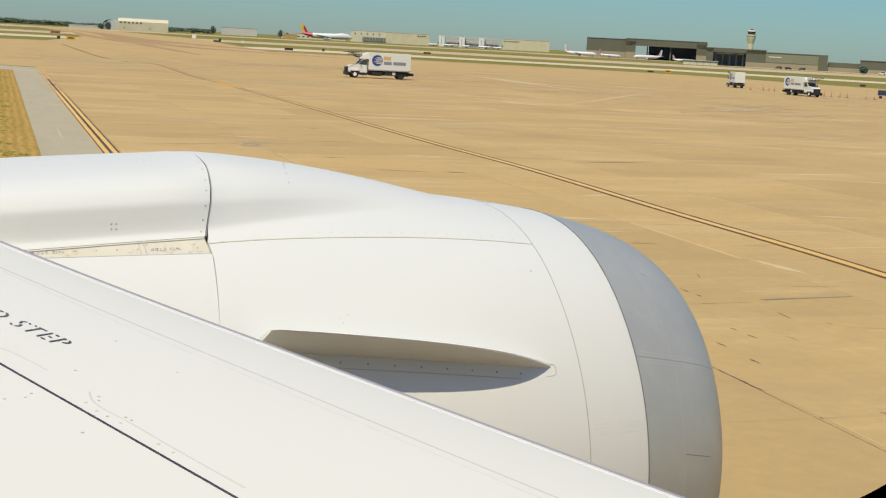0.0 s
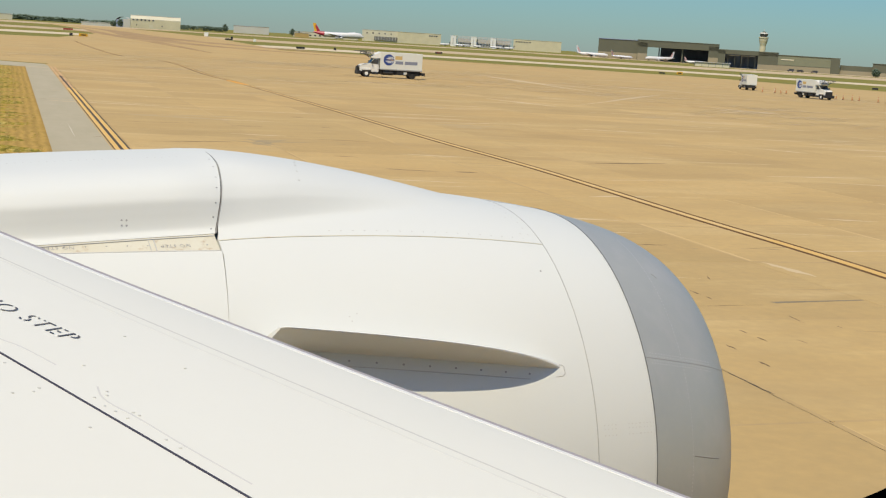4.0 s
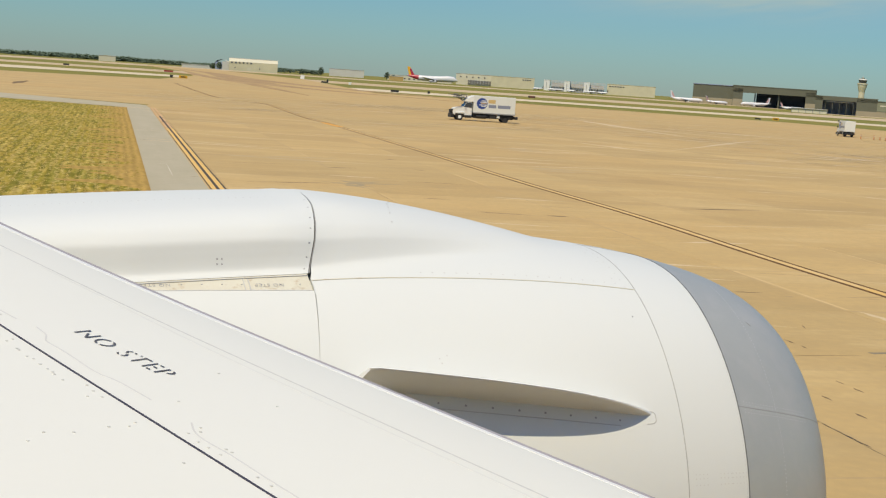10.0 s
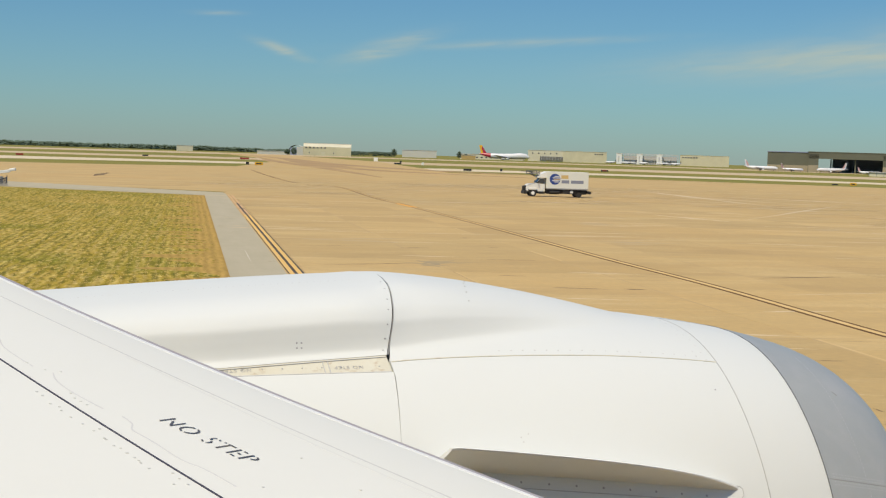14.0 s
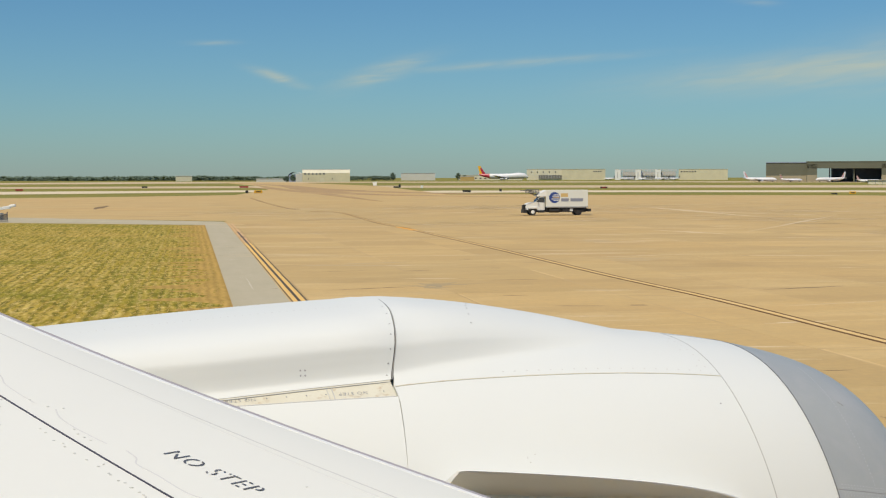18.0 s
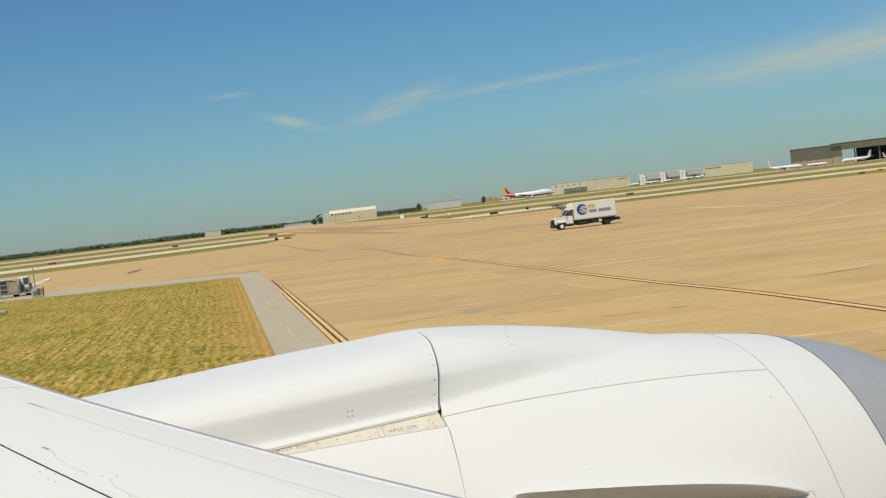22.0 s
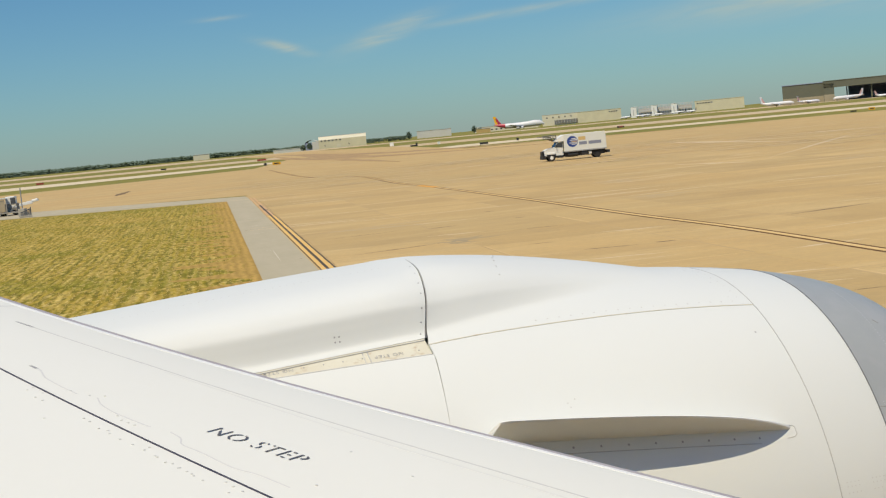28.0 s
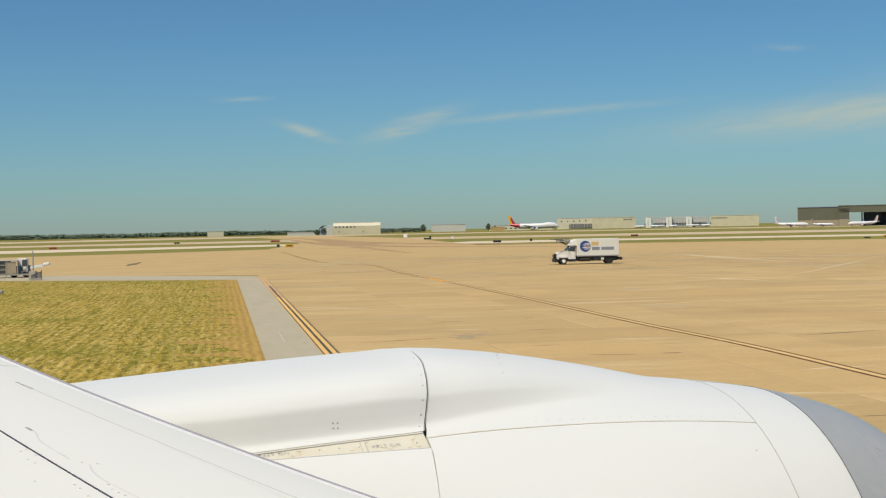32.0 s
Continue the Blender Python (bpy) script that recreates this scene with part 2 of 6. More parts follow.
def mown(m, period, depth):
    """Lays uneven mower rows over a grass colour: pale and dark by turns across the field."""
    n, ln = m.node_tree.nodes, m.node_tree.links
    b = n["Principled BSDF"]
    hue = b.inputs["Base Color"].links[0].from_socket
    spin = [x for x in n if x.bl_idname == "ShaderNodeMapping" and not x.inputs["Vector"].links[0].from_node.bl_idname == "ShaderNodeMapping"][0]
    wave = n.new("ShaderNodeTexWave")
    wave.bands_direction = "X"
    wave.inputs["Scale"].default_value = 2 * math.pi / 20 / period
    wave.inputs["Distortion"].default_value, wave.inputs["Detail"].default_value = 5.0, 4
    wave.inputs["Detail Scale"].default_value, wave.inputs["Detail Roughness"].default_value = 0.5, 0.7
    ln.new(spin.outputs[0], wave.inputs["Vector"])
    patch = n.new("ShaderNodeTexNoise")
    patch.inputs["Scale"].default_value, patch.inputs["Detail"].default_value = 0.16, 4
    ln.new(spin.outputs[0], patch.inputs["Vector"])
    reach = n.new("ShaderNodeMapRange")
    reach.inputs["From Min"].default_value, reach.inputs["From Max"].default_value = 0.35, 0.65
    reach.inputs["To Min"].default_value, reach.inputs["To Max"].default_value = depth * 0.35, depth
    ln.new(patch.outputs["Fac"], reach.inputs["Value"])
    swing = n.new("ShaderNodeMath")
    swing.operation = "SUBTRACT"
    ln.new(wave.outputs["Fac"], swing.inputs[0])
    swing.inputs[1].default_value = 0.5
    gain = n.new("ShaderNodeMath")
    gain.operation = "MULTIPLY_ADD"
    ln.new(swing.outputs[0], gain.inputs[0])
    ln.new(reach.outputs[0], gain.inputs[1])
    gain.inputs[2].default_value = 1.0
    scaled = n.new("ShaderNodeVectorMath")
    scaled.operation = "SCALE"
    ln.new(hue, scaled.inputs[0])
    ln.new(gain.outputs[0], scaled.inputs["Scale"])
    ln.new(scaled.outputs[0], b.inputs["Base Color"])


mown(GRASS, 0.46, 0.42)
STRAW = mat("mown_straw", (0.530, 0.388, 0.140), 0.95, vary=0.7, scale=0.25, tint=(0.356, 0.253, 0.057))
TUFT = mat("grass_tufts", (0.205, 0.176, 0.018), 0.95, vary=0.7, scale=0.25, tint=(0.333, 0.253, 0.046))
for m in (GRASS, STRAW, TUFT):
    dull(m, 0.1)
dull(CONCRETE, 0.3)
DRY_GRASS = mat("dry_grass", (0.46, 0.29, 0.085), 0.95, vary=0.7, scale=0.6, tint=(0.30, 0.20, 0.055), fine=0.5, fine_scale=4, turn=-math.atan2(0.346, 0.938))
dull(DRY_GRASS, 0.1)
mown(DRY_GRASS, 0.46, 0.35)
FIELD = mat("airfield_grass", (0.130, 0.142, 0.011), 0.95, vary=0.6, scale=0.012, tint=(0.29, 0.22, 0.030), fine=0.5, fine_scale=0.15)


# ---- mesh helpers ----
def part(name, bm, material, parent=None, label=""):
    """Links a bmesh as one mesh object under a thing or a part."""
    me = bpy.data.meshes.new(name)
    bm.to_mesh(me)
    bm.free()
    if material:
        me.materials.append(material)
    ob = new(name, me)
    ob.parent = parent
    return tagged(ob, label)


def smooth(ob):
    for f in ob.data.polygons:
        f.use_smooth = True
    return ob


def thing(name, label, category, loc=(0, 0, 0), rz=0, group="", kind=""):
    ob = new(name)
    ob.empty_display_size = 0.1
    ob.matrix_basis = pose(*loc, 0, 0, rz)
    return tagged(ob, label, category, group, kind)


def box(bm, x0, x1, y0, y1, z0, z1, bevel=0.0):
    m = Matrix.Translation(((x0 + x1) / 2, (y0 + y1) / 2, (z0 + z1) / 2)) @ Matrix.Diagonal((x1 - x0, y1 - y0, z1 - z0, 1))
    made = bmesh.ops.create_cube(bm, size=1, matrix=m)
    if bevel:
        es = {e for v in made["verts"] for e in v.link_edges}
        bmesh.ops.bevel(bm, geom=list(es), offset=bevel, segments=2, affect="EDGES", profile=0.5)
    return bm


def block(x0, x1, y0, y1, z0, z1, bevel=0.0):
    return box(bmesh.new(), x0, x1, y0, y1, z0, z1, bevel)


def rod(bm, a, b, r0, r1=None, n=10):
    a, b = Vector(a), Vector(b)
    m = Matrix.Translation((a + b) / 2) @ (b - a).to_track_quat("Z", "Y").to_matrix().to_4x4()
    bmesh.ops.create_cone(bm, cap_ends=True, segments=n, radius1=r0, radius2=r0 if r1 is None else r1, depth=(b - a).length, matrix=m)
    return bm


def prism(points, z0, z1):
    """A flat outline in x and y, given thickness from z0 to z1."""
    bm = bmesh.new()
    lo = [bm.verts.new((x, y, z0)) for x, y in points]
    hi = [bm.verts.new((x, y, z1)) for x, y in points]
    bm.faces.new(lo[::-1])
    bm.faces.new(hi)
    k = len(points)
    for i in range(k):
        bm.faces.new((lo[i], lo[(i + 1) % k], hi[(i + 1) % k], hi[i]))
    bmesh.ops.recalc_face_normals(bm, faces=bm.faces)
    return bm


def shell(outer, inner, us, vs):
    """A sheet outer(u, v) with its back inner(u, v) and closed rims."""
    bm = bmesh.new()
    a = [[bm.verts.new(outer(p, q)) for q in vs] for p in us]
    b = [[bm.verts.new(inner(p, q)) for q in vs] for p in us]
    nu, nv = len(us), len(vs)
    for i in range(nu - 1):
        for j in range(nv - 1):
            bm.faces.new((a[i][j], a[i + 1][j], a[i + 1][j + 1], a[i][j + 1]))
            bm.faces.new((b[i][j], b[i][j + 1], b[i + 1][j + 1], b[i + 1][j]))
    for i in range(nu - 1):
        for j in (0, nv - 1):
            rim = bm.faces.new((a[i][j], b[i][j], b[i + 1][j], a[i + 1][j]))
            for e in rim.edges:
                e.smooth = False
    for j in range(nv - 1):
        for i in (0, nu - 1):
            rim = bm.faces.new((a[i][j], a[i][j + 1], b[i][j + 1], b[i][j]))
            for e in rim.edges:
                e.smooth = False
    bmesh.ops.recalc_face_normals(bm, faces=bm.faces)
    return bm


def span(a, b, n):
    return [a + (b - a) * i / n for i in range(n + 1)]


# ---- ground ----
Q = Vector((-0.346, 0.938))      # along the apron's joints
PR = Vector((0.938, 0.346))      # across them


def on_apron(a, b):
    """A place from metres along and across the joints."""
    p = Q * a + PR * b
    return (p.x, p.y)


ground = part("ground", prism([(-4800, -4800), (4800, -4800), (4800, 4800), (-4800, 4800)], -2.0, 0.0), FIELD)
tagged(ground, "flat airfield grassland, green and straw-coloured, reaching the horizon", "ground", kind="structure")

apron = part("apron", prism([(-182, 330), (-154, 362), (-130, 404), (-100, 440), (-67, 417), (-10, 411), (60, 404), (100, 350), (180, 260), (200, -150), (-40, -150), on_apron(28, 1.9), on_apron(156, 1.9), (-56, 166), (-90, 174), (-200, 200), (-260, 240)], -0.3, 0.03), CONCRETE)
tagged(apron, "sun-bleached tan concrete airport apron with tyre marks", "apron", kind="structure")
lawn = part("grass_field", prism([on_apron(28, 1.85), on_apron(159.5, 1.85), (-84.8, 154.5), (-150, 158), (-190, 100), (-90, -10)], -0.2, 0.06), GRASS)
tagged(lawn, "mown grass field, patchy green and dry straw, beside the apron", "grass", kind="structure")
shoulder = part("shoulder", prism([on_apron(28, 1.85), on_apron(28, 4.55), on_apron(166, 4.55), on_apron(172, 4.3), (-91, 175.5), (-150, 190), (-150, 172), (-84.8, 156.5), on_apron(161, 1.85)], -0.2, 0.045), SHOULDER)
tagged(shoulder, "grey paved shoulder strip between grass and apron", "pavement", kind="structure")

random.seed(5)
inner = [on_apron(157.8 - 0.7 * k, 1.87 - 0.25 - random.random() ** 2.2 * 3.6 - 0.9 * math.sin(k * 0.11) ** 2) for k in range(186)]
dry = part("dry_edge", prism([on_apron(28, 1.87), on_apron(159.6, 1.87), on_apron(158.8, 0.2)] + inner, 0.0, 0.068), DRY_GRASS)
tagged(dry, "strip of dead brown grass along the pavement edge", "grass", kind="structure")


def tufts(name, count, m, label, low, tall, rows):
    """Loose blades standing on the field, in mown rows or scattered."""
    verts, faces = [], []
    for k in range(count):
        b = 1.5 - 62 * random.random() ** 1.25
        if rows:
            b = round(b / 0.46) * 0.46 + random.gauss(0, 0.05)
        a = 48 + 111 * random.random()
        if b > 1.7:
            continue
        x, y = on_apron(a, b)
        h, w, t = random.uniform(low, tall), random.uniform(0.08, 0.22), random.uniform(0, 3.14) if not rows else 1.92 + random.gauss(0, 0.12)
        dx, dy = math.cos(t) * w / 2, math.sin(t) * w / 2
        lean = random.uniform(0.06, 0.2)
        if rows:
            dx, dy, lean = dx * 3.2, dy * 3.2, lean * 0.22
        sx, sy = -math.sin(t) * lean, math.cos(t) * lean
        if sx * x + sy * y < 0:
            sx, sy = -sx, -sy
        i = len(verts)
        verts += [(x - dx, y - dy, 0.055), (x + dx, y + dy, 0.055), (x + dx * 0.5 + sx, y + dy * 0.5 + sy, 0.06 + h), (x - dx * 0.6 + sx, y - dy * 0.6 + sy, 0.06 + h * 0.8)]
        faces.append((i, i + 1, i + 2, i + 3))
    me = bpy.data.meshes.new(name)
    me.from_pydata(verts, [], faces)
    me.materials.append(m)
    return tagged(new(name, me), label, "grass", kind="stuff")


tufts("mown_straw", 30000, STRAW, "pale straw cuttings lying in mown rows", 0.004, 0.012, True)
tufts("grass_tufts", 14000, TUFT, "short green grass tufts between mown rows", 0.006, 0.02, False)
lines = thing("edge_marking", "double yellow taxiway edge line with black borders on concrete", "marking", kind="structure")
FADED = mat("faded_marking", (0.58, 0.34, 0.16), 0.8, vary=0.6, scale=0.8, tint=(0.52, 0.37, 0.2))
part("border", prism([on_apron(20, 4.63), on_apron(20, 5.40), on_apron(108, 5.37), on_apron(140, 5.2), on_apron(140, 4.9), on_apron(108, 4.64)], 0.03, 0.052), BLACK_PAINT, lines)
for lo in (4.68, 5.06):
    part("stripe", prism([on_apron(20, lo), on_apron(20, lo + 0.22), on_apron(116, lo + 0.22), on_apron(116, lo)], 0.03, 0.058), YELLOW, lines)
    for a0, a1 in ((116.4, 127), (128.5, 136), (137.5, 149), (150, 164)):
        part("faded_stripe", prism([on_apron(a0, lo), on_apron(a0, lo + 0.2), on_apron(a1, lo + 0.2), on_apron(a1, lo)], 0.03, 0.058), FADED, lines, "worn orange-tinged stripe")


def ribbon(points, width, z0, z1, taper=False):
    """A flat band along a line of places."""
    left, right = [], []
    pts = [Vector(p) for p in points]
    for i, p in enumerate(pts):
        d = (pts[min(i + 1, len(pts) - 1)] - pts[max(i - 1, 0)]).normalized()
        nrm = Vector((-d.y, d.x)) * width / 2 * (max(0.04, math.sin(math.pi * i / (len(pts) - 1))) if taper else 1.0)
        left.append(p + nrm)
        right.append(p - nrm)
    bm = bmesh.new()
    rows = [[bm.verts.new((q.x, q.y, z)) for q, z in ((l, z0), (l, z1), (r, z1), (r, z0))] for l, r in zip(left, right)]
    for a, b in zip(rows, rows[1:]):
        for k in range(4):
            bm.faces.new((a[k], a[(k + 1) % 4], b[(k + 1) % 4], b[k]))
    bm.faces.new(rows[0])
    bm.faces.new(rows[-1])
    bmesh.ops.recalc_face_normals(bm, faces=bm.faces)
    return bm


def glide(points, n=8):
    """A smooth line through the places."""
    pts = [Vector(p) for p in points]
    pts = [2 * pts[0] - pts[1]] + pts + [2 * pts[-1] - pts[-2]]
    out = []
    for i in range(1, len(pts) - 2):
        a, b, c, d = pts[i - 1:i + 3]
        for k in range(n):
            t = k / n
            out.append(0.5 * (2 * b + (c - a) * t + (2 * a - 5 * b + 4 * c - d) * t * t + (3 * b - a - 3 * c + d) * t ** 3))
    return out + [pts[-2]]


GUIDES = (glide([(-109, 343), (-90, 292), (-70, 240), (-62.5, 223)]), glide([(-58, 213.5), (-51, 207), (-35.8, 164), (-27.3, 142.5), (-13.9, 107), (-3.5, 78.5), (2.4, 63.3), (7.2, 49.1), (11.5, 36.7), (16.5, 18), (20, 0), (22, -30)]))
WORN = mat("worn_marking", (0.68, 0.48, 0.215), 0.8, vary=0.6, scale=0.9, tint=(0.60, 0.38, 0.11), fine=0.4, fine_scale=6)
EDGE = mat("marking_edge", (0.130, 0.072, 0.032), 0.85, vary=0.6, scale=0.7, tint=(0.20, 0.12, 0.055))
dull(EDGE, 0.1)
FRESH = mat("bright_marking", (0.68, 0.425, 0.125), 0.75, vary=0.5, scale=1.1, tint=(0.64, 0.43, 0.17))
for k, run in enumerate(GUIDES):
    guide = thing("guide_line", "yellow taxi guide line with dark borders, worn in places", "marking", kind="structure")
    part("border", ribbon(run, 0.70 if k else 0.60, 0.03, 0.050), EDGE, guide)
    far_run = [p for p in run if p.y > 42] if k else run
    part("stripe", ribbon(far_run, 0.31 if k else 0.20, 0.03, 0.056), WORN, guide)
    if k:
        part("stripe", ribbon([far_run[-1]] + [p for p in run if p.y <= 42], 0.33, 0.03, 0.056), FRESH, guide, "bright yellow unworn stripe")
part("bright_dash", ribbon([(-29.5, 147.5), (-26.0, 139.0)], 0.75, 0.03, 0.060), mat("fresh_yellow", (0.70, 0.34, 0.04), 0.7, vary=0.3, scale=1), guide, "fresh orange-yellow dash")

# ---- far taxiways, as bands on the airfield ----
far_bands = (
    ("taxiway", [(-420, 330), (-220, 402), (-153, 480), (-100, 500), (-87, 499), (-172, 540), (-261, 478), (-460, 405)]),
    ("taxiway", [(-110, 470), (-68, 464), (-12, 484), (71, 485), (160, 440), (260, 380), (270, 420), (170, 490), (79, 540), (-14, 541), (-87, 530)]),
    ("runway", [(-700, 500), (-329, 602), (-150, 668), (97, 677), (400, 660), (420, 830), (120, 838), (-21, 840), (-200, 810), (-384, 699), (-720, 590)]),
    ("taxiway", [(-900, 800), (-512, 935), (-303, 1200), (-41, 1250), (227, 1250), (500, 1200), (520, 1400), (227, 1420), (-41, 1450), (-561, 1391), (-629, 1145), (-950, 1000)]),
    ("connector", [(-100, 400), (-132, 400), (-170, 560), (-250, 800), (-430, 1250), (-360, 1250), (-175, 800), (-90, 500), (-67, 415)]),
)
for i, (nm, pts) in enumerate(far_bands):
    ob = part(nm, prism(pts, -0.3, 0.034 + 0.006 * i), CONCRETE if nm == "connector" else PALE_STRIP if i < 2 else TAN_STRIP)
    tagged(ob, "distant pale concrete taxiway across the airfield", "taxiway", kind="structure")

STREAK = mat("rubber_streaks", (0.27, 0.165, 0.078), 0.9, vary=0.7, scale=0.03, tint=(0.50, 0.335, 0.14), fine=0.4, fine_scale=0.4)
streaks = (([(-20, 350), (-95, 420), (-150, 560), (-240, 820), (-400, 1200)], 15), ([(20, 390), (-70, 440), (-140, 560), (-225, 800)], 13), ([(-64, 300), (-112, 430), (-178, 600), (-300, 950)], 7), ([(-130, 470), (-175, 590), (-260, 760)], 6))
for i, (pts, wd) in enumerate(streaks):
    tagged(part("rubber_streak", ribbon(glide(pts), wd, 0.02, 0.066 + 0.006 * i, True), STREAK, apron), "faint dark band of tyre rubber")

# ---- engine nacelle ----
UA = Vector((0.8629, 0.5047, -0.0241)).normalized()    # forward along the engine
VA = Vector((0.5049, -0.8632, 0.0)).normalized()       # inboard
WA = VA.cross(UA).normalized()                         # up
EC = Vector((0.304, 9.689, 2.916))                     # centre of the lip's rear ring


def ring(s, az, r):
    a = radians(az)
    if -1.6 < s < 0.87:
        x = max(0.0, 1 - abs(az if az < 180 else az - 360) / 50)
        s += 0.09 * x * x * (3 - 2 * x) * (min(1.0, (s + 1.6) / 1.1) if s < 0 else 1 - s / 0.87)
    return EC + UA * s + (VA * math.sin(a) + WA * math.cos(a)) * (r + flat(s, az))


def flat(s, az):
    """The crown is a little flatter than a circle, more so towards the lip."""
    x = max(0.0, 1 - abs(az if az < 180 else az - 360) / 50)
    k = min(1.0, max(0.0, (s + 2.4) / 2.0))
    return -(0.035 + 0.055 * k) * x * x * (3 - 2 * x)


def cowl_r(s):
    if s > -2.2:
        return 1.892 - 0.00898 * (s + 2.2) ** 3.2
    return 1.892 - 0.02 * (-2.2 - s) ** 1.6


def edge_az(s):
    """Half the angle that the pylon's fairing takes up."""
    if s < -2.74:
        return 29.6 + 2.4 * min(1.0, -2.74 - s)
    return 29.6 - 15.0 * min(1.0, (s + 2.74) / 1.95)


def joint_s(az):
    """The slanting joint between the fairing's two halves."""
    return -2.726 + 0.215 * max(0.0, 1 - abs(az) / 29.6) ** 0.8


WALL = ((0.0, 0.0, 1.0), (0.25, 0.30, 0.985), (0.5, 0.60, 0.925), (0.68, 0.80, 0.77), (0.79, 0.891, 0.56), (0.85, 0.914, 0.39), (0.91, 0.931, 0.22), (0.955, 0.949, 0.09), (0.975, 0.966, 0.05), (1.0, 1.0, 0.0))


def profile(x):
    """The aft fairing's section: a round crown over a steep wall with a flared foot."""
    k = max(i for i in range(len(WALL) - 1) if WALL[i][0] <= x)
    rows = [WALL[max(k - 1, 0)], WALL[k], WALL[k + 1], WALL[min(k + 2, len(WALL) - 1)]]
    w = rows[2][0] - rows[1][0]
    t = (x - rows[1][0]) / w
    out = []
    for c in (1, 2):
        m0 = (rows[2][c] - rows[0][c]) / (rows[2][0] - rows[0][0]) * w if k else (0.0 if c == 2 else 1.2 * w)
        m1 = (rows[3][c] - rows[1][c]) / (rows[3][0] - rows[1][0]) * w
        out.append((2 * t ** 3 - 3 * t * t + 1) * rows[1][c] + (t ** 3 - 2 * t * t + t) * m0 + (3 * t * t - 2 * t ** 3) * rows[2][c] + (t ** 3 - t * t) * m1)
    return out


def ramp(x):
    x = min(1.0, max(0.0, x))
    return x * x * (3 - 2 * x)


def fair(s, az, lift=0.0):
    """A place on the pylon's fairing, which melts into the cowl ahead."""
    e = edge_az(s)
    x = abs(az) / e
    k = 1.0 if s < -2.45 else max(0.0, 1 - ((s + 2.45) / 1.68) ** 2) ** 1.3
    if x >= 1 or k <= 0:
        return ring(s, az, cowl_r(s) + lift)
    r = cowl_r(s) + flat(s, e)
    crown = cowl_r(s) + flat(s, 0) + 0.165 * k - 0.045 * max(0.0, -2.45 - s) - 0.009 * ramp((-2.5 - s) / 0.25) + 0.08 * max(0.0, -4.6 - s) ** 1.5 + lift
    side, foot = r * math.sin(radians(e)), r * math.cos(radians(e))
    v, w = profile(x)
    steep = EC + UA * s + VA * math.copysign(side * v, az) + WA * (foot + (crown - foot) * w)
    gentle = ring(s, az, cowl_r(s) + lift + 0.165 * k * (1 - ramp((x - 0.22) / 0.78)))
    d = s - joint_s(az)
    low = ramp((x - 0.25) / 0.4)
    return steep.lerp(gentle, (0.32 * ramp((d + 0.3) / 0.5) + 0.68 * ramp((d - 0.15) / 1.8)) * low + ramp((s + 2.6) / 1.2) * (1 - low))


def lip_r(s):
    x = min(1.0, s / 0.87)
    return 1.42 + 0.36 * math.sqrt(1 - x * x) - 0.163 * s * (1 - x)


aircraft = thing("airliner", "white airliner with wing, grey-lipped jet engine and cabin window", "aircraft")


def eng_part(name, bm, m, label="", parent=None):
    return smooth(part(name, bm, m, parent or engine, label))


def split(s):
    """How far the fan cowl's upper edge strays from its mean, in degrees."""
    x = min(1.0, max(0.0, (s + 2.72) / 2.22))
    return 1.5 - 2.0 * x ** 0.7 - 0.75 * math.sin(math.pi * x)


def lean(s, a):
    """The joint between the cowls lies a little aft as it goes down."""
    return s - 0.0045 * min(25.0, max(0.0, a - 34)) * max(0.0, 1 - abs(s + 2.725) / 1.6)


def cowl(name, s0, s1, a0, a1, m, label="", ns=14, na=40, lift=0.0, thick=0.03):
    return eng_part(name, shell(lambda s, a: ring(lean(s, a), a, cowl_r(s) + lift), lambda s, a: ring(lean(s, a), a, cowl_r(s) + lift - thick), span(s0, s1, ns), span(a0, a1, na)), m, label)


engine = aircraft
engine = cowl("engine_nacelle", -0.4895, -0.001, 1, 359, WHITE, "white engine nacelle with a bare grey intake lip", ns=8, na=120)
eng_part("fan_cowl", shell(lambda s, a: ring(lean(s, a), a + split(s) * max(0.0, 1 - (a - 30.1) / 25), cowl_r(s)), lambda s, a: ring(lean(s, a), a + split(s) * max(0.0, 1 - (a - 30.1) / 25), cowl_r(s) - 0.03), span(-2.7245, -0.4925, 20), span(30.1, 178, 70)), WHITE)
cowl("fan_cowl", -2.7245, -0.4925, 182, 329.9, WHITE, ns=20, na=50)
cowl("reverser_cowl", -5.6, -2.7255, 34.3, 178, WHITE, ns=20, na=60)
cowl("reverser_cowl", -5.6, -2.7255, 182, 325.7, WHITE, ns=20, na=40)
steps = [math.copysign((abs(k) / 80) ** 0.8, k) for k in range(-80, 81)]
def ahead(q, k, lift=0.0):
    s = joint_s(k * 30) + 0.002 + (-0.4945 - joint_s(k * 30)) * q
    return fair(s, k * 30.0 + (split(s) * k ** 6 if k > 0 else 0.0), lift)


bm = shell(ahead, lambda q, k: ahead(q, k, -0.03), span(0, 1, 64), steps)
eng_part("pylon_front_fairing", bm, WHITE)
top = edge_az
bm = shell(lambda q, k: fair(joint_s(k * 29.6) - 0.002 - 4.6 * q, k * top(joint_s(k * 29.6) - 0.002 - 4.6 * q) * 0.9999, 0.004), lambda q, k: fair(joint_s(k * 29.6) - 0.002 - 4.6 * q, k * top(joint_s(k * 29.6) - 0.002 - 4.6 * q) * 0.9999, -0.04), span(0, 1, 60), [math.copysign(1 - (1 - abs(k) / 60) ** 1.3, k) for k in range(-60, 61)])
eng_part("pylon_fairing", bm, WHITE)
cowl("hinge_panel", -5.6, -2.735, 28.5, 34.1, BEIGE, "beige primed strip below the fairing, stained", ns=16, na=8, lift=-0.003)
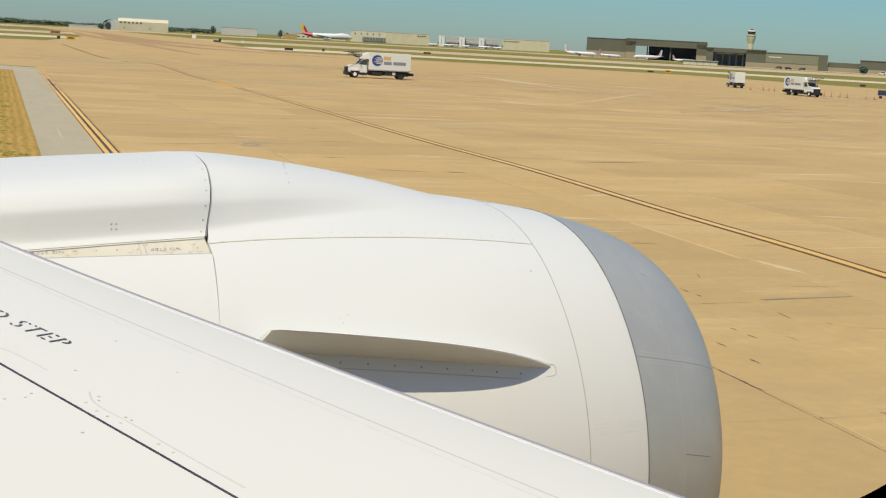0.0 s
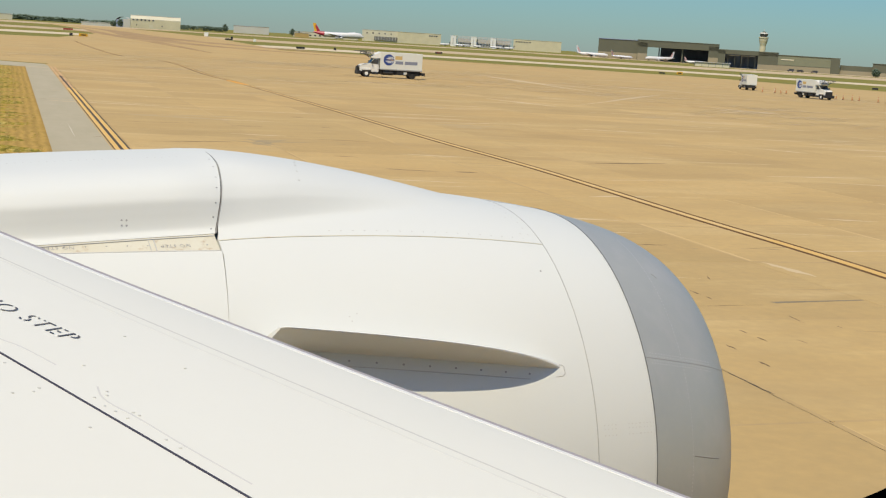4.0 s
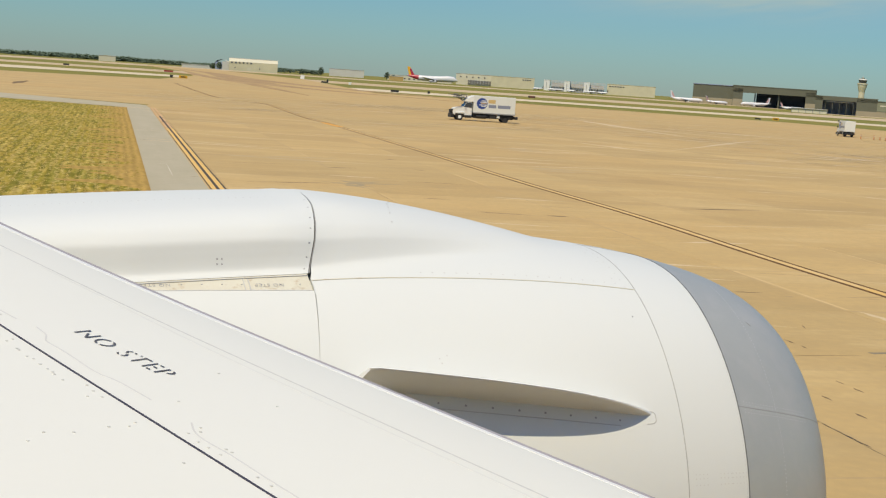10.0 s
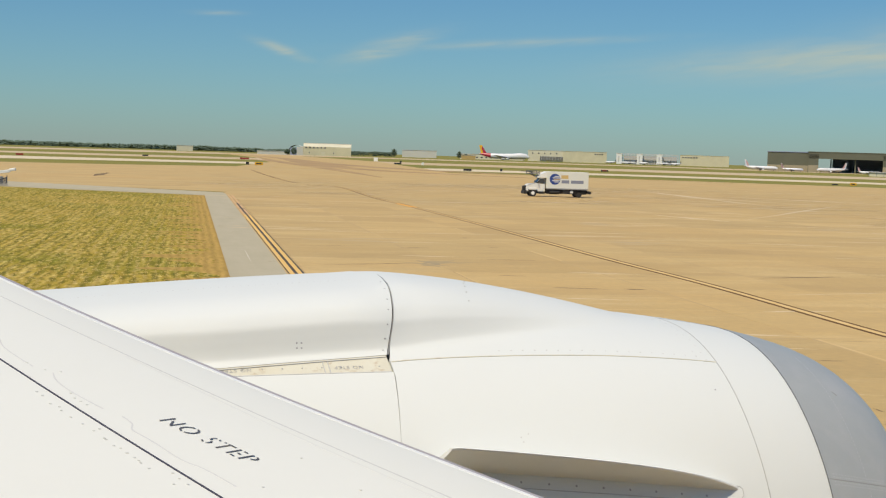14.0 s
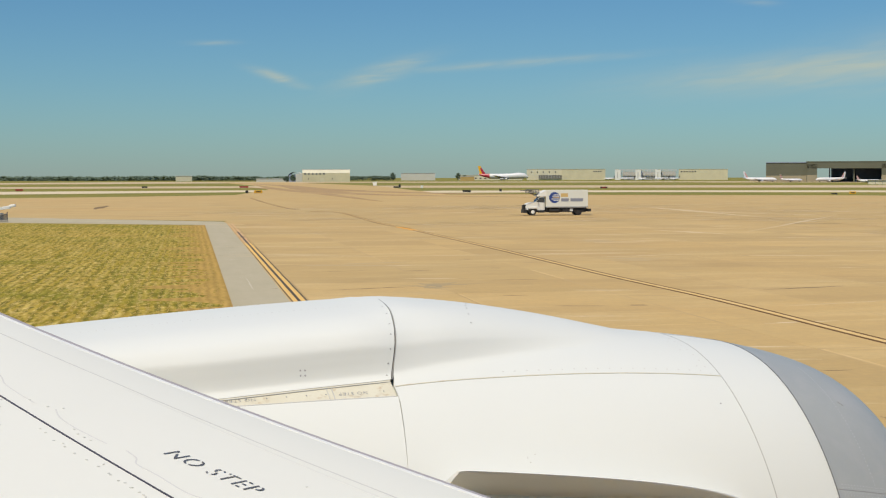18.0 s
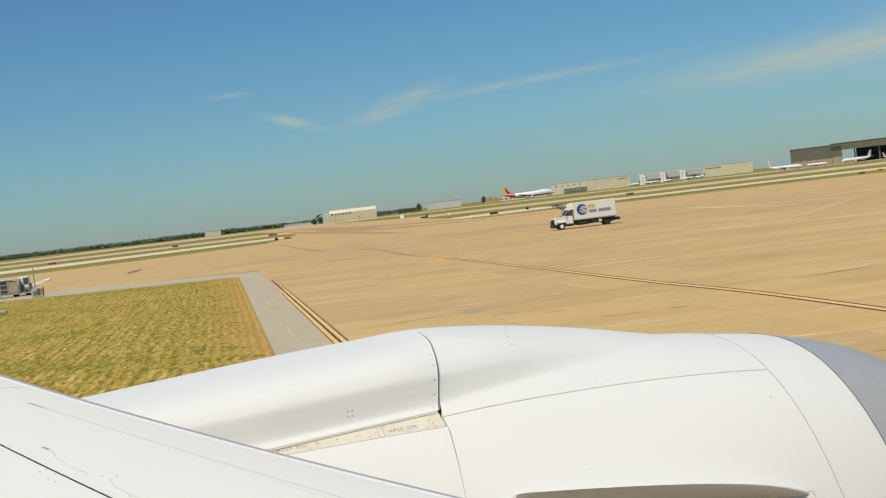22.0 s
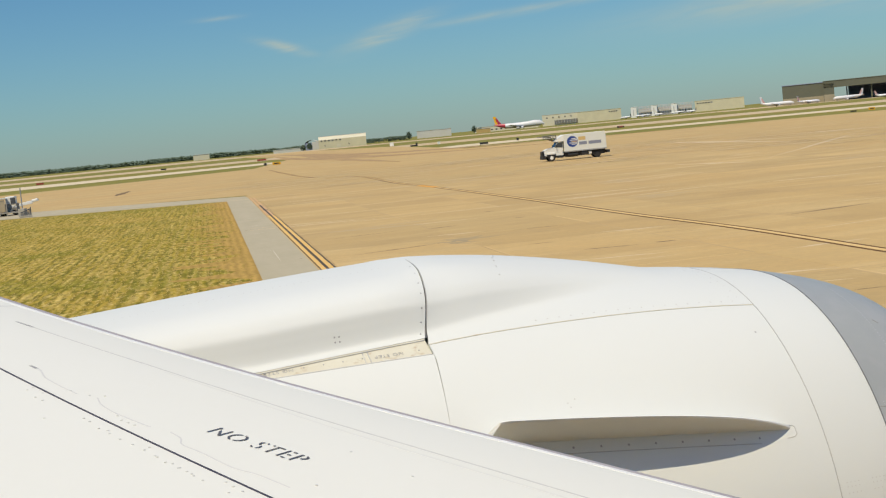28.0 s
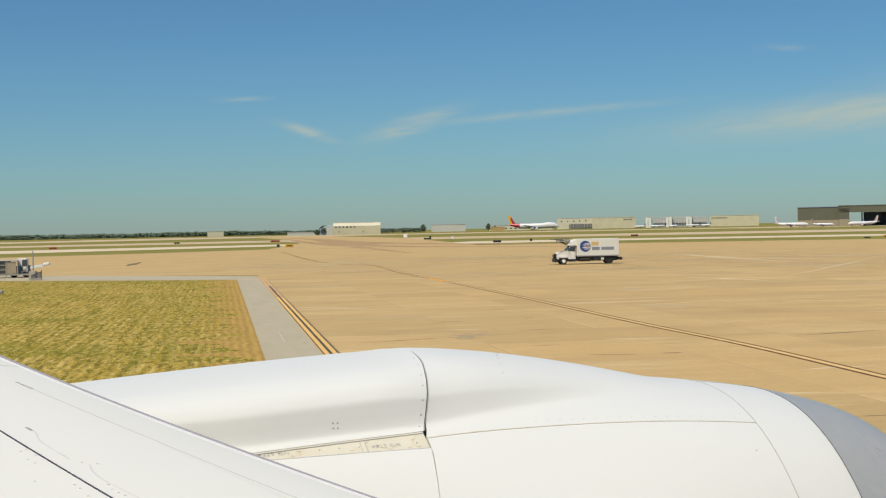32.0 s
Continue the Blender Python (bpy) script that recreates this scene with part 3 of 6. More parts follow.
cowl("hinge_panel", -5.6, -2.735, 325.9, 331.5, BEIGE, "beige primed strip below the fairing, stained", ns=16, na=8, lift=-0.018)
# backing so that the joints read dark
cowl("inner_barrel", -5.5, 0.1, 0, 359.9, GREY_GAP, ns=10, na=90, lift=-0.05)
LIP_SEGS = ((58.05, 178.0), (178.1, 301.0), (301.1, 417.95))


def slant(s):
    """The lip's joints run a little downwards towards the front, in degrees."""
    return 2.3 * s / 0.87


for a0, a1 in LIP_SEGS:
    def lip_out(k, a):
        if k <= 20:
            s = 0.87 * math.sin(radians(k * 4.5))
            return ring(s, a + slant(s), lip_r(s))
        return ring(0.87 - 0.16 * (k - 20), a + 2.3, 1.42 - 0.02 * (k - 20))
    def lip_in(k, a):
        if k <= 20:
            s = 0.87 * math.sin(radians(k * 4.5))
            return ring(s * 0.93, a + slant(s), lip_r(s) - 0.03)
        return ring(0.81 - 0.16 * (k - 20), a + 2.3, 1.45 - 0.02 * (k - 20))
    eng_part("intake_lip", shell(lip_out, lip_in, list(range(0, 26)), span(a0, a1, 60)), LIP_METAL, "bare grey metal intake lip segment")
eng_part("intake_duct", shell(lambda s, a: ring(s, a, 1.38), lambda s, a: ring(s, a, 1.42), span(-1.2, 0.1, 4), span(0, 359.9, 60)), GREY_GAP)
bm = bmesh.new()
bmesh.ops.create_circle(bm, cap_ends=True, segments=48, radius=1.4, matrix=Matrix.Translation(EC + UA * -1.15) @ UA.to_track_quat("Z", "Y").to_matrix().to_4x4())
eng_part("fan_face", bm, DARK_GAP)


def seam(name, pts, r, m, closed=False, n=5, host=None):
    """A thin bead of sealant along a line of places on the engine."""
    bm = bmesh.new()
    rings = []
    for i, p in enumerate(pts):
        d = (pts[min(i + 1, len(pts) - 1)] - pts[max(i - 1, 0)]).normalized()
        up = (p - EC - UA * (p - EC).dot(UA)).normalized()
        side = d.cross(up).normalized()
        rings.append([bm.verts.new(p + side * math.cos(2 * math.pi * k / n) * r + up * math.sin(2 * math.pi * k / n) * r * 0.35) for k in range(n)])
    for a, b in zip(rings, rings[1:]):
        for k in range(n):
            bm.faces.new((a[k], a[(k + 1) % n], b[(k + 1) % n], b[k]))
    bmesh.ops.recalc_face_normals(bm, faces=bm.faces)
    return eng_part(name, bm, m, parent=host)


COWL_GAP = mat("cowl_sealant", (0.40, 0.40, 0.385), 0.6)
seam("cowl_joint", [ring(-0.491, a, cowl_r(-0.491) + 0.0005) for a in span(-20, 120, 120)], 0.0034, COWL_GAP)
seam("lip_step", [ring(0.004, a, lip_r(0.004) + 0.0012) for a in span(-20, 120, 120)], 0.0042, mat("lip_gap", (0.15, 0.155, 0.155), 0.6))
seam("split_joint", [ring(s, 30.05 + split(s), cowl_r(s) + 0.001) for s in span(-2.72, -0.494, 40)], 0.005, BEIGE)
seam("reverser_joint", [ring(lean(-2.725, a), a, cowl_r(-2.725) + 0.0005) for a in span(31, 110, 60)], 0.0016, SOFT_GAP)
seam("fairing_joint", [fair(joint_s(a) + 0.003, a, 0.001) for a in span(-28, 29.5, 140)], 0.0032, GREY_GAP)
seam("fairing_edge", [ring(s, top(s) + 0.5, cowl_r(s) + 0.001) for s in span(-5.0, -2.74, 40)], 0.003, SOFT_GAP)
seam("strip_joint", [ring(s, 34.2, cowl_r(s) + 0.0) for s in span(-5.0, -2.74, 40)], 0.004, SOFT_GAP)
seam("lip_joint", [ring(0.87 * math.sin(radians(k * 3)), 58.0 + slant(0.87 * math.sin(radians(k * 3))), lip_r(0.87 * math.sin(radians(k * 3)))) for k in range(0, 31)], 0.0028, GREY_GAP)

# strake on the inboard cowl
STR_E = (VA * 0.862 + WA * 0.507).normalized()
def strake_az(s):
    return 59.9 + 3.05 * (s + 0.7)


def strake_h(s):
    x = max(0.0, -0.7 - s)
    return 0.318 * (1 - math.exp(-x / 0.50)) * (1 + 0.03 * x) - max(0.0, x - 1.88) ** 2 * 6


ss = [-0.70 - 1.86 * (i / 40) ** 1.4 for i in range(41)] + [-2.56 - 0.075 * i / 8 for i in range(1, 9)]
root = lambda s: ring(s, strake_az(s), cowl_r(s) - 0.01)
nrm_s = UA.cross(STR_E).normalized()
bm = bmesh.new()
prev = None
for s in ss:
    b, h = root(s), strake_h(s)
    sec = [bm.verts.new(b + nrm_s * 0.022), bm.verts.new(b + STR_E * h * 0.97 + nrm_s * 0.007), bm.verts.new(b + STR_E * h), bm.verts.new(b + STR_E * h * 0.97 - nrm_s * 0.007), bm.verts.new(b - nrm_s * 0.022)]
    if prev:
        for k in range(5):
            bm.faces.new((prev[k], prev[(k + 1) % 5], sec[(k + 1) % 5], sec[k]))
    else:
        bm.faces.new(sec)
    prev = sec
bm.faces.new(prev[::-1])
bmesh.ops.recalc_face_normals(bm, faces=bm.faces)
strake = part("strake", bm, STRAKE, engine, "white vortex fin standing off the cowl")

tip = [(-0.725, 59.5), (-0.70, 59.6), (-0.685, 60.0), (-0.685, 61.3), (-0.705, 61.8), (-0.76, 61.9)]
seam("strake_tip_plate", [ring(p, a, cowl_r(p) + 0.0005) for p, a in tip], 0.003, SOFT_GAP)

# ---- wing ----
LE0 = Vector((-0.699, 3.65, 4.965))
LED = Vector((-0.886, 0.464, 0.0)).normalized()
LEA = Vector((-0.464, -0.886, 0.0)).normalized()     # aft, level
TD = math.tan(radians(8.214))


def wing_h(c):
    if c >= 0:
        return 0.03 * c + 0.0425 * (1 - math.exp(-c / 0.25)) - 0.004 * c * c
    x = min(1.0, -c / 0.12)
    return -0.2 + 0.2 * math.sqrt(max(0.0, 1 - x * x)) - 0.024 * x * (1 - x)


def on_wing(s, c, lift=0.0):
    z = s * TD + wing_h(c) + (0.013 * s * s if s > 0 else 0.0) * (1 if s < 4 else 4 / s)
    return LE0 + LED * s + LEA * c + Vector((0, 0, z + lift))


def under_wing(s, c, drop=0.0):
    z = s * TD + (0.013 * s * s if s > 0 else 0.0) * (1 if s < 4 else 4 / s)
    x = (c + 0.12)
    return LE0 + LED * s + LEA * c + Vector((0, 0, z - 0.2 - 0.28 * (1 - math.exp(-x / 0.5)) - drop))


def dark_c(s):
    return 0.815 - 0.165 * (s - 0.1)


def t_c(s):
    return 0.295 - 0.055 * s if s < 1.0 else 0.24 - 0.032 * (s - 1.0)


def wing_panel(name, s_list, c_fn, nc, m, label="", thick=0.012, parent=None):
    f = lambda s, q: on_wing(s, c_fn(s, q))
    g = lambda s, q: on_wing(s, c_fn(s, q), -thick)
    return smooth(part(name, shell(f, g, s_list, span(0, 1, nc)), m, parent or wing, label))




wing = wing_panel("wing", span(-5.5, 14, 80), lambda s, q: max(dark_c(min(s, 1.97)), 0.5) + 0.003 + q * 5.5, 30, WING_PAINT, "white wing skin with rivets and sealant lines", parent=aircraft)
nose = lambda s, q: -0.12 + (dark_c(s) - 0.003 + 0.12) * (1 - math.cos(q * math.pi / 2)) ** 1.15
slat_in = wing_panel("slat", span(-5.5, 1.97, 50), nose, 60, WING_PAINT, "white leading-edge slat", thick=0.004)
wing_panel("slat", span(1.975, 14, 50), lambda s, q: -0.12 + (0.52 + 0.12) * (1 - math.cos(q * math.pi / 2)) ** 1.15, 40, WING_PAINT, "white leading-edge slat", thick=0.004)
smooth(part("lower_skin", shell(lambda s, q: under_wing(s, -0.118 + q * 6.3), lambda s, q: under_wing(s, -0.118 + q * 6.3, 0.02), span(-5.5, 14, 30), span(0, 1, 30)), WING_PAINT, wing))


def wing_line(name, pts, width, m, lift=0.0005, parent=None):
    """A flat line laid on the wing's skin along (s, c) places."""
    bm = bmesh.new()
    rows = []
    for i, (s, c) in enumerate(pts):
        a, b = pts[max(i - 1, 0)], pts[min(i + 1, len(pts) - 1)]
        d = Vector((b[0] - a[0], b[1] - a[1])).normalized()
        nx = Vector((-d.y, d.x)) * width / 2
        rows.append([bm.verts.new(on_wing(s + nx.x * k, c + nx.y * k, l)) for k, l in ((1, lift), (-1, lift), (-1, lift - 0.003), (1, lift - 0.003))])
    for a, b in zip(rows, rows[1:]):
        for k in range(4):
            bm.faces.new((a[k], a[(k + 1) % 4], b[(k + 1) % 4], b[k]))
    bmesh.ops.recalc_face_normals(bm, faces=bm.faces)
    return part(name, bm, m, parent or wing)


wing_line("slat_gap", [(s, dark_c(s)) for s in span(-5.4, 1.97, 60)], 0.0065, DARK_GAP, 0.0015)
wing_line("skin_joint", [(s, t_c(s)) for s in span(-5.4, 1.72, 60)], 0.006, SOFT_GAP)
wing_line("slat_joint", [(1.972, c) for c in span(-0.1, 0.5, 24)], 0.006, SOFT_GAP)
NOSE_GREY = mat("nose_grey_strip", (0.36, 0.345, 0.37), 0.6, vary=0.4, scale=6, tint=(0.45, 0.44, 0.45))
dull(NOSE_GREY, 0.0)
NOSE_PALE = mat("nose_ridge", (0.84, 0.84, 0.82), 0.4, vary=0.1, scale=6)
smooth(part("nose_strip", shell(lambda s, q: on_wing(s, -0.085 + 0.101 * q, 0.001) - LEA * 0.0016, lambda s, q: on_wing(s, -0.085 + 0.101 * q, -0.002) + LEA * 0.001, span(-5.4, 13, 120), span(0, 1, 22)), NOSE_GREY, slat_in))
wing_line("nose_ridge", [(s, 0.028) for s in span(-5.4, 13, 160)], 0.022, NOSE_PALE, 0.0012, slat_in)
# soft shade beside the joint, laid on as a slightly darker line
wing_line("skin_joint", [(s, t_c(s) + 0.014 + 0.026 * ramp((0.9 - s) / 1.0)) for s in span(-5.4, 0.9, 60)], 0.006, mat("painted_joint_shade", (0.64, 0.645, 0.61), 0.6))
wing_line("slat_pin", [(1.72, t_c(1.72)), (1.62, t_c(1.62))], 0.010, STENCIL)


def discs(name, places, r, m, parent, lift=0.001):
    """Small round heads at (place, normal) pairs, joined: too small to pick apart."""
    bm = bmesh.new()
    for p, nrm in places:
        q = nrm.to_track_quat("Z", "Y").to_matrix()
        lo = [bm.verts.new(p + q @ Vector((math.cos(k * math.pi / 3) * r, math.sin(k * math.pi / 3) * r, -0.002))) for k in range(6)]
        hi = [bm.verts.new(p + q @ Vector((math.cos(k * math.pi / 3) * r * 0.9, math.sin(k * math.pi / 3) * r * 0.9, lift))) for k in range(6)]
        bm.faces.new(hi)
        for k in range(6):
            bm.faces.new((lo[k], lo[(k + 1) % 6], hi[(k + 1) % 6], hi[k]))
    return tagged(part(name, bm, m, parent), kind="stuff")


def eng_disc(s, az, extra=0.0, lip=False):
    r = lip_r(s) if lip else cowl_r(s) + extra
    e = 0.01
    r2 = lip_r(s + e) if lip else cowl_r(s + e) + extra
    p = ring(s, az, r)
    along = ring(s + e, az, r2) - p
    around = ring(s, az + 0.3, r) - p
    return p, around.cross(along).normalized()


def hump_disc(s, az):
    p = fair(s, az, 0.004)
    along = fair(s + 0.01, az, 0.004) - p
    around = fair(s, az + 0.2, 0.004) - p
    return p, around.cross(along).normalized()


PALE_FASTENER = mat("fastener_pale", (0.55, 0.55, 0.53), 0.45)
LIP_FASTENER = mat("fastener_bright", (0.60, 0.60, 0.61), 0.45, metal=0.4)
discs("fasteners", [eng_disc(s, 28.4 + split(s)) for s in span(-2.0, -0.62, 17)], 0.006, PALE_FASTENER, engine)
discs("fasteners", [eng_disc(-0.56, a) for a in span(3, 29, 9)] + [eng_disc(-0.62, a) for a in (6, 12, 18, 26)], 0.006, PALE_FASTENER, engine)
discs("access_bolts", [hump_disc(-3.25 + dx, 28.0 + da) for dx in (-0.014, 0.014) for da in (-0.42, 0.42)], 0.0065, FASTENER, engine)
discs("fasteners", [hump_disc(joint_s(a) - 0.03, a) for a in (28.6, 26.5, 24, 21, 18, 14, 9)], 0.006, FASTENER, engine)
discs("fasteners", [hump_disc(s, a) for s, a in ((-1.90, 0.5), (-1.93, 2.6), (-1.98, 5.6), (-2.01, 8.4), (-2.05, 12.0), (-2.08, 15.6))], 0.006, PALE_FASTENER, engine)
discs("fasteners", [hump_disc(s, 4.5) for s in span(-4.6, -2.75, 40)], 0.005, PALE_FASTENER, engine)
discs("lip_rivets", [eng_disc(0.345, a, lip=True) for a in span(20, 112, 104)], 0.004, LIP_FASTENER, engine)
discs("lip_rivets", [eng_disc(s, a, lip=True) for s in span(0.06, 0.62, 22) for a in (56.9 + slant(s), 57.5 + slant(s), 58.5 + slant(s), 59.1 + slant(s))], 0.0035, LIP_FASTENER, engine)
discs("cowl_rivets", [eng_disc(-0.015, a) for a in span(25, 112, 110)], 0.0035, PALE_FASTENER, engine)
discs("cowl_rivets", [eng_disc(s + d, a) for s in (-0.40, -0.20, -0.10) for d in (-0.03, 0.0, 0.03, 0.06) for a in (71.6, 72.4, 73.6)], 0.004, PALE_FASTENER, engine)
discs("strake_bolts", [eng_disc(s, strake_az(s) + 2.0) for s in span(-2.3, -0.95, 8)], 0.008, FASTENER, engine)
discs("fasteners", [eng_disc(-0.63, 38.5)], 0.007, FASTENER, engine)
discs("fasteners", [eng_disc(s, 32.6, -0.002) for s in span(-4.4, -2.8, 14)], 0.005, FASTENER, engine)
seam("strake_flange", [ring(s, strake_az(s) + 3.0, cowl_r(s) + 0.001) for s in span(-2.6, -0.95, 30)], 0.003, SOFT_GAP)
seam("scratch", [ring(s, 79.2 + (s - 0.3) * 6, lip_r(s) + 0.001) for s in span(0.36, 0.62, 8)], 0.004, GREY_GAP)
seam("lip_nick", [ring(p, a, lip_r(p) + 0.001) for p, a in ((0.395, 34.9), (0.414, 35.5), (0.425, 36.1))], 0.004, GREY_GAP)
discs("fasteners", [eng_disc(-2.073 + p, 49.3 + a) for p, a in ((0, 0), (0.05, -0.6), (0.01, 0.9))], 0.005, SOFT_GAP, engine)
seam("panel_tick", [ring(-3.10 + 0.0 * k, a, cowl_r(-3.10) - 0.002) for k, a in enumerate(span(30.8, 34, 4))], 0.004, SOFT_GAP)
seam("panel_tick", [ring(-3.13, a, cowl_r(-3.13) - 0.002) for a in span(30.8, 34, 4)], 0.003, SOFT_GAP)


def lettering(name, body, size, place, m, parent, label="", slots=()):
    """Words in the built-in font, 1 wide; place(x, y) sets each point on its surface."""
    cu = bpy.data.curves.new(name, "FONT")
    cu.body, cu.size, cu.resolution_u, cu.offset, cu.space_character = body, size, 3, -0.009 * size, 1.16
    tmp = new(name, cu)
    bpy.context.view_layer.update()
    me = bpy.data.meshes.new_from_object(tmp.evaluated_get(bpy.context.evaluated_depsgraph_get()))
    bpy.data.objects.remove(tmp)
    bm = bmesh.new()
    bm.from_mesh(me)
    bpy.data.meshes.remove(me)
    bmesh.ops.triangulate(bm, faces=bm.faces)
    lo, hi = min(v.co.x for v in bm.verts), max(v.co.x for v in bm.verts)
    tall = max(v.co.y for v in bm.verts)
    if slots:
        # stencil bridges: a narrow upright slot through each letter
        left, letters = set(bm.verts), []
        while left:
            todo, got = [left.pop()], []
            while todo:
                v = todo.pop()
                got.append(v)
                for e in v.link_edges:
                    w = e.other_vert(v)
                    if w in left:
                        left.discard(w)
                        todo.append(w)
            letters.append((min(v.co.x for v in got), max(v.co.x for v in got)))
        for (x0, x1), f in zip(sorted(letters), slots):
            mid, half = x0 + (x1 - x0) * f, (hi - lo) * 0.014
            for x in (mid - half, mid + half):
                bmesh.ops.bisect_plane(bm, geom=bm.verts[:] + bm.edges[:] + bm.faces[:], plane_co=(x, 0, 0), plane_no=(1, 0, 0))
            bmesh.ops.delete(bm, geom=[g for g in bm.faces if abs(g.calc_center_median().x - mid) < half], context="FACES")
    for vert in bm.verts:
        vert.co = place((vert.co.x - lo) / (hi - lo), vert.co.y / tall)
    return tagged(part(name, bm, m, parent, label), kind="stuff")


# stencilled words on the slat, read towards the root; their feet point aft
def stencil_at(x, y, lift=0.0022):
    return on_wing(0.337 - x * 0.345, 0.609 + 0.020 * x - y * 0.056, lift)


lettering("stencil", "NO STEP", 0.085, stencil_at, STENCIL, slat_in, "black stencilled words on white paint", (0.30, 0.50, 0.52, 0.25, 0.36, 0.42))
for s0 in (-2.90, -3.55, -4.1):
    lettering("stencil", "NO STEP", 0.035, lambda x, y: ring(s0 - 0.17 * x, 32.4 + y * 0.75, cowl_r(s0 - 0.17 * x) - 0.0015), FASTENER, engine, "small grey stencilled words")

# sealant brush lines, dots and pits on the wing
FAINT = mat("sealant_faint", (0.58, 0.58, 0.565), 0.6)
for run in ([(1.186, 0.542), (1.132, 0.548), (1.06, 0.585), (1.011, 0.600), (0.928, 0.616), (0.852, 0.627)], [(0.785, 0.609), (0.723, 0.644), (0.646, 0.666), (0.552, 0.678), (0.47, 0.684)],
            [(0.401, 0.676), (0.341, 0.694), (0.298, 0.727), (0.213, 0.738), (0.076, 0.765), (0.0, 0.760), (-0.126, 0.775)], [(-0.271, 0.792), (-0.313, 0.825), (-0.361, 0.843), (-0.447, 0.853), (-0.591, 0.881), (-0.8, 0.915)]):
    wing_line("sealant_edge", glide(run, 6), 0.0045, FAINT, 0.0005, slat_in)
wing_line("scrape", [(1.19, 0.541), (1.15, 0.546)], 0.010, mat("paint_scrape", (0.30, 0.30, 0.30), 0.6), 0.0006, slat_in)
random.seed(4)
spots = [(0.973, 0.708), (0.982, 0.682), (0.92, 0.694), (0.898, 0.735), (0.861, 0.738), (0.72, 0.836), (0.648, 0.762), (0.615, 0.769), (0.52, 0.785), (0.337, 0.801), (0.264, 0.839), (0.2, 0.847), (0.164, 0.855), (0.131, 0.862), (0.096, 0.872),
         (0.058, 0.879), (0.009, 0.85), (-0.027, 0.862), (-0.049, 0.898), (-0.066, 0.87), (-0.214, 0.982), (-0.229, 0.938), (-0.218, 0.912), (-0.179, 1.127), (-0.206, 1.071), (-0.433, 0.978), (-0.203, 1.186)]
spots += [(0.55 - 0.055 * k, 0.795 + 0.0085 * k + random.uniform(-0.006, 0.006)) for k in range(9)]
slat_spots = [(0.609, 0.682), (0.57, 0.70), (0.539, 0.703), (0.511, 0.704), (0.889, 0.621), (0.815, 0.614), (0.786, 0.583), (-0.157, 0.72), (-0.038, 0.462), (-0.274, 0.506), (-0.303, 0.797), (-0.316, 0.848),
              (-0.362, 0.865), (-0.396, 0.868), (-0.436, 0.873), (-0.42, 0.839), (-0.438, 0.84), (-0.559, 0.892), (-0.604, 0.900), (-0.321, 0.815)]
UPW = Vector((0.02, 0.08, 1)).normalized()
WING_DOT = mat("filled_rivet", (0.54, 0.54, 0.51), 0.5, vary=0.7, scale=9, tint=(0.68, 0.68, 0.64))
discs("rivets", [(on_wing(s, c, 0.0005), UPW) for s, c in spots], 0.0042, WING_DOT, wing)
discs("rivets", [(on_wing(s, c, 0.0005), UPW) for s, c in slat_spots], 0.0045, WING_DOT, slat_in)

# cabin side with the window the camera looks through
# white plastic surround in cabin shadow; the near-black colour stands for that shadow
SHADED_TRIM = mat("window_trim_in_shade", (0.002, 0.002, 0.002), 0.95)
SHADED_TRIM.node_tree.nodes["Principled BSDF"].inputs["Specular IOR Level"].default_value = 0.0
LINER = mat("cabin_liner", (0.35, 0.34, 0.32), 0.7, vary=0.1, scale=5)
SKIN = mat("fuselage_paint", (0.78, 0.78, 0.76), 0.3)
EYE = Vector((0.0, 0.0, 5.8))
VH, UH = Vector((0.5049, -0.8632, 0)), Vector((0.8632, 0.5049, 0))


def cabin(a, z, d):
    """A place at a forward, z up and d outboard of the seat's eye."""
    return EYE + UH * a - VH * d + Vector((0, 0, z))


def pane_edge(k, n, grow=0.0):
    """The rounded outline of the window's opening."""
    t = 2 * math.pi * k / n
    ca, sa = math.cos(t), math.sin(t)
    hw, hh = 0.1515 + grow, 0.2365 + grow
    e = 0.42
    return (0.128 + hw * math.copysign(abs(ca) ** e, ca), 0.131 + hh * math.copysign(abs(sa) ** e, sa))


def bezel(name, levels, m, parent, label=""):
    bm = bmesh.new()
    n = 220
    loops = [[bm.verts.new(cabin(*pane_edge(k, n, g), d)) for k in range(n)] for g, d in levels]
    for lo, hi in zip(loops, loops[1:] + loops[:1]):
        for k in range(n):
            bm.faces.new((lo[k], lo[(k + 1) % n], hi[(k + 1) % n], hi[k]))
    bmesh.ops.recalc_face_normals(bm, faces=bm.faces)
    return smooth(part(name, bm, m, parent, label))


HULL_R, HULL_D, HULL_Z = 2.9, -2.655, 0.11


def hull(a, turn, inset=0.0):
    """A place on the fuselage skin; turn is the angle up from level, outboard."""
    return cabin(a, HULL_Z + (HULL_R - inset) * math.sin(turn), HULL_D + (HULL_R - inset) * math.cos(turn))


def hull_d(z, inset):
    return HULL_D + math.sqrt((HULL_R - inset) ** 2 - (z - HULL_Z) ** 2)


# fuselage tube, with its skin left open round the window
bm = bmesh.new()
us, ws = [-12 + 0.5 * i for i in range(24)] + [-0.5, 0.128 + 0.55] + [1.0 + 0.5 * i for i in range(25)], [math.pi * 2 * i / 64 + 0.0 for i in range(64)]
grid = [[[bm.verts.new(hull(a, w, inset)) for w in ws] for a in us] for inset in (0.0, 0.11)]
for side in grid:
    for i in range(len(us) - 1):
        for j in range(64):
            if us[i] > -0.9 and us[i + 1] < 0.9 and (j < 4 or j > 59):
                continue
            bm.faces.new((side[i][j], side[i + 1][j], side[i + 1][(j + 1) % 64], side[i][(j + 1) % 64]))
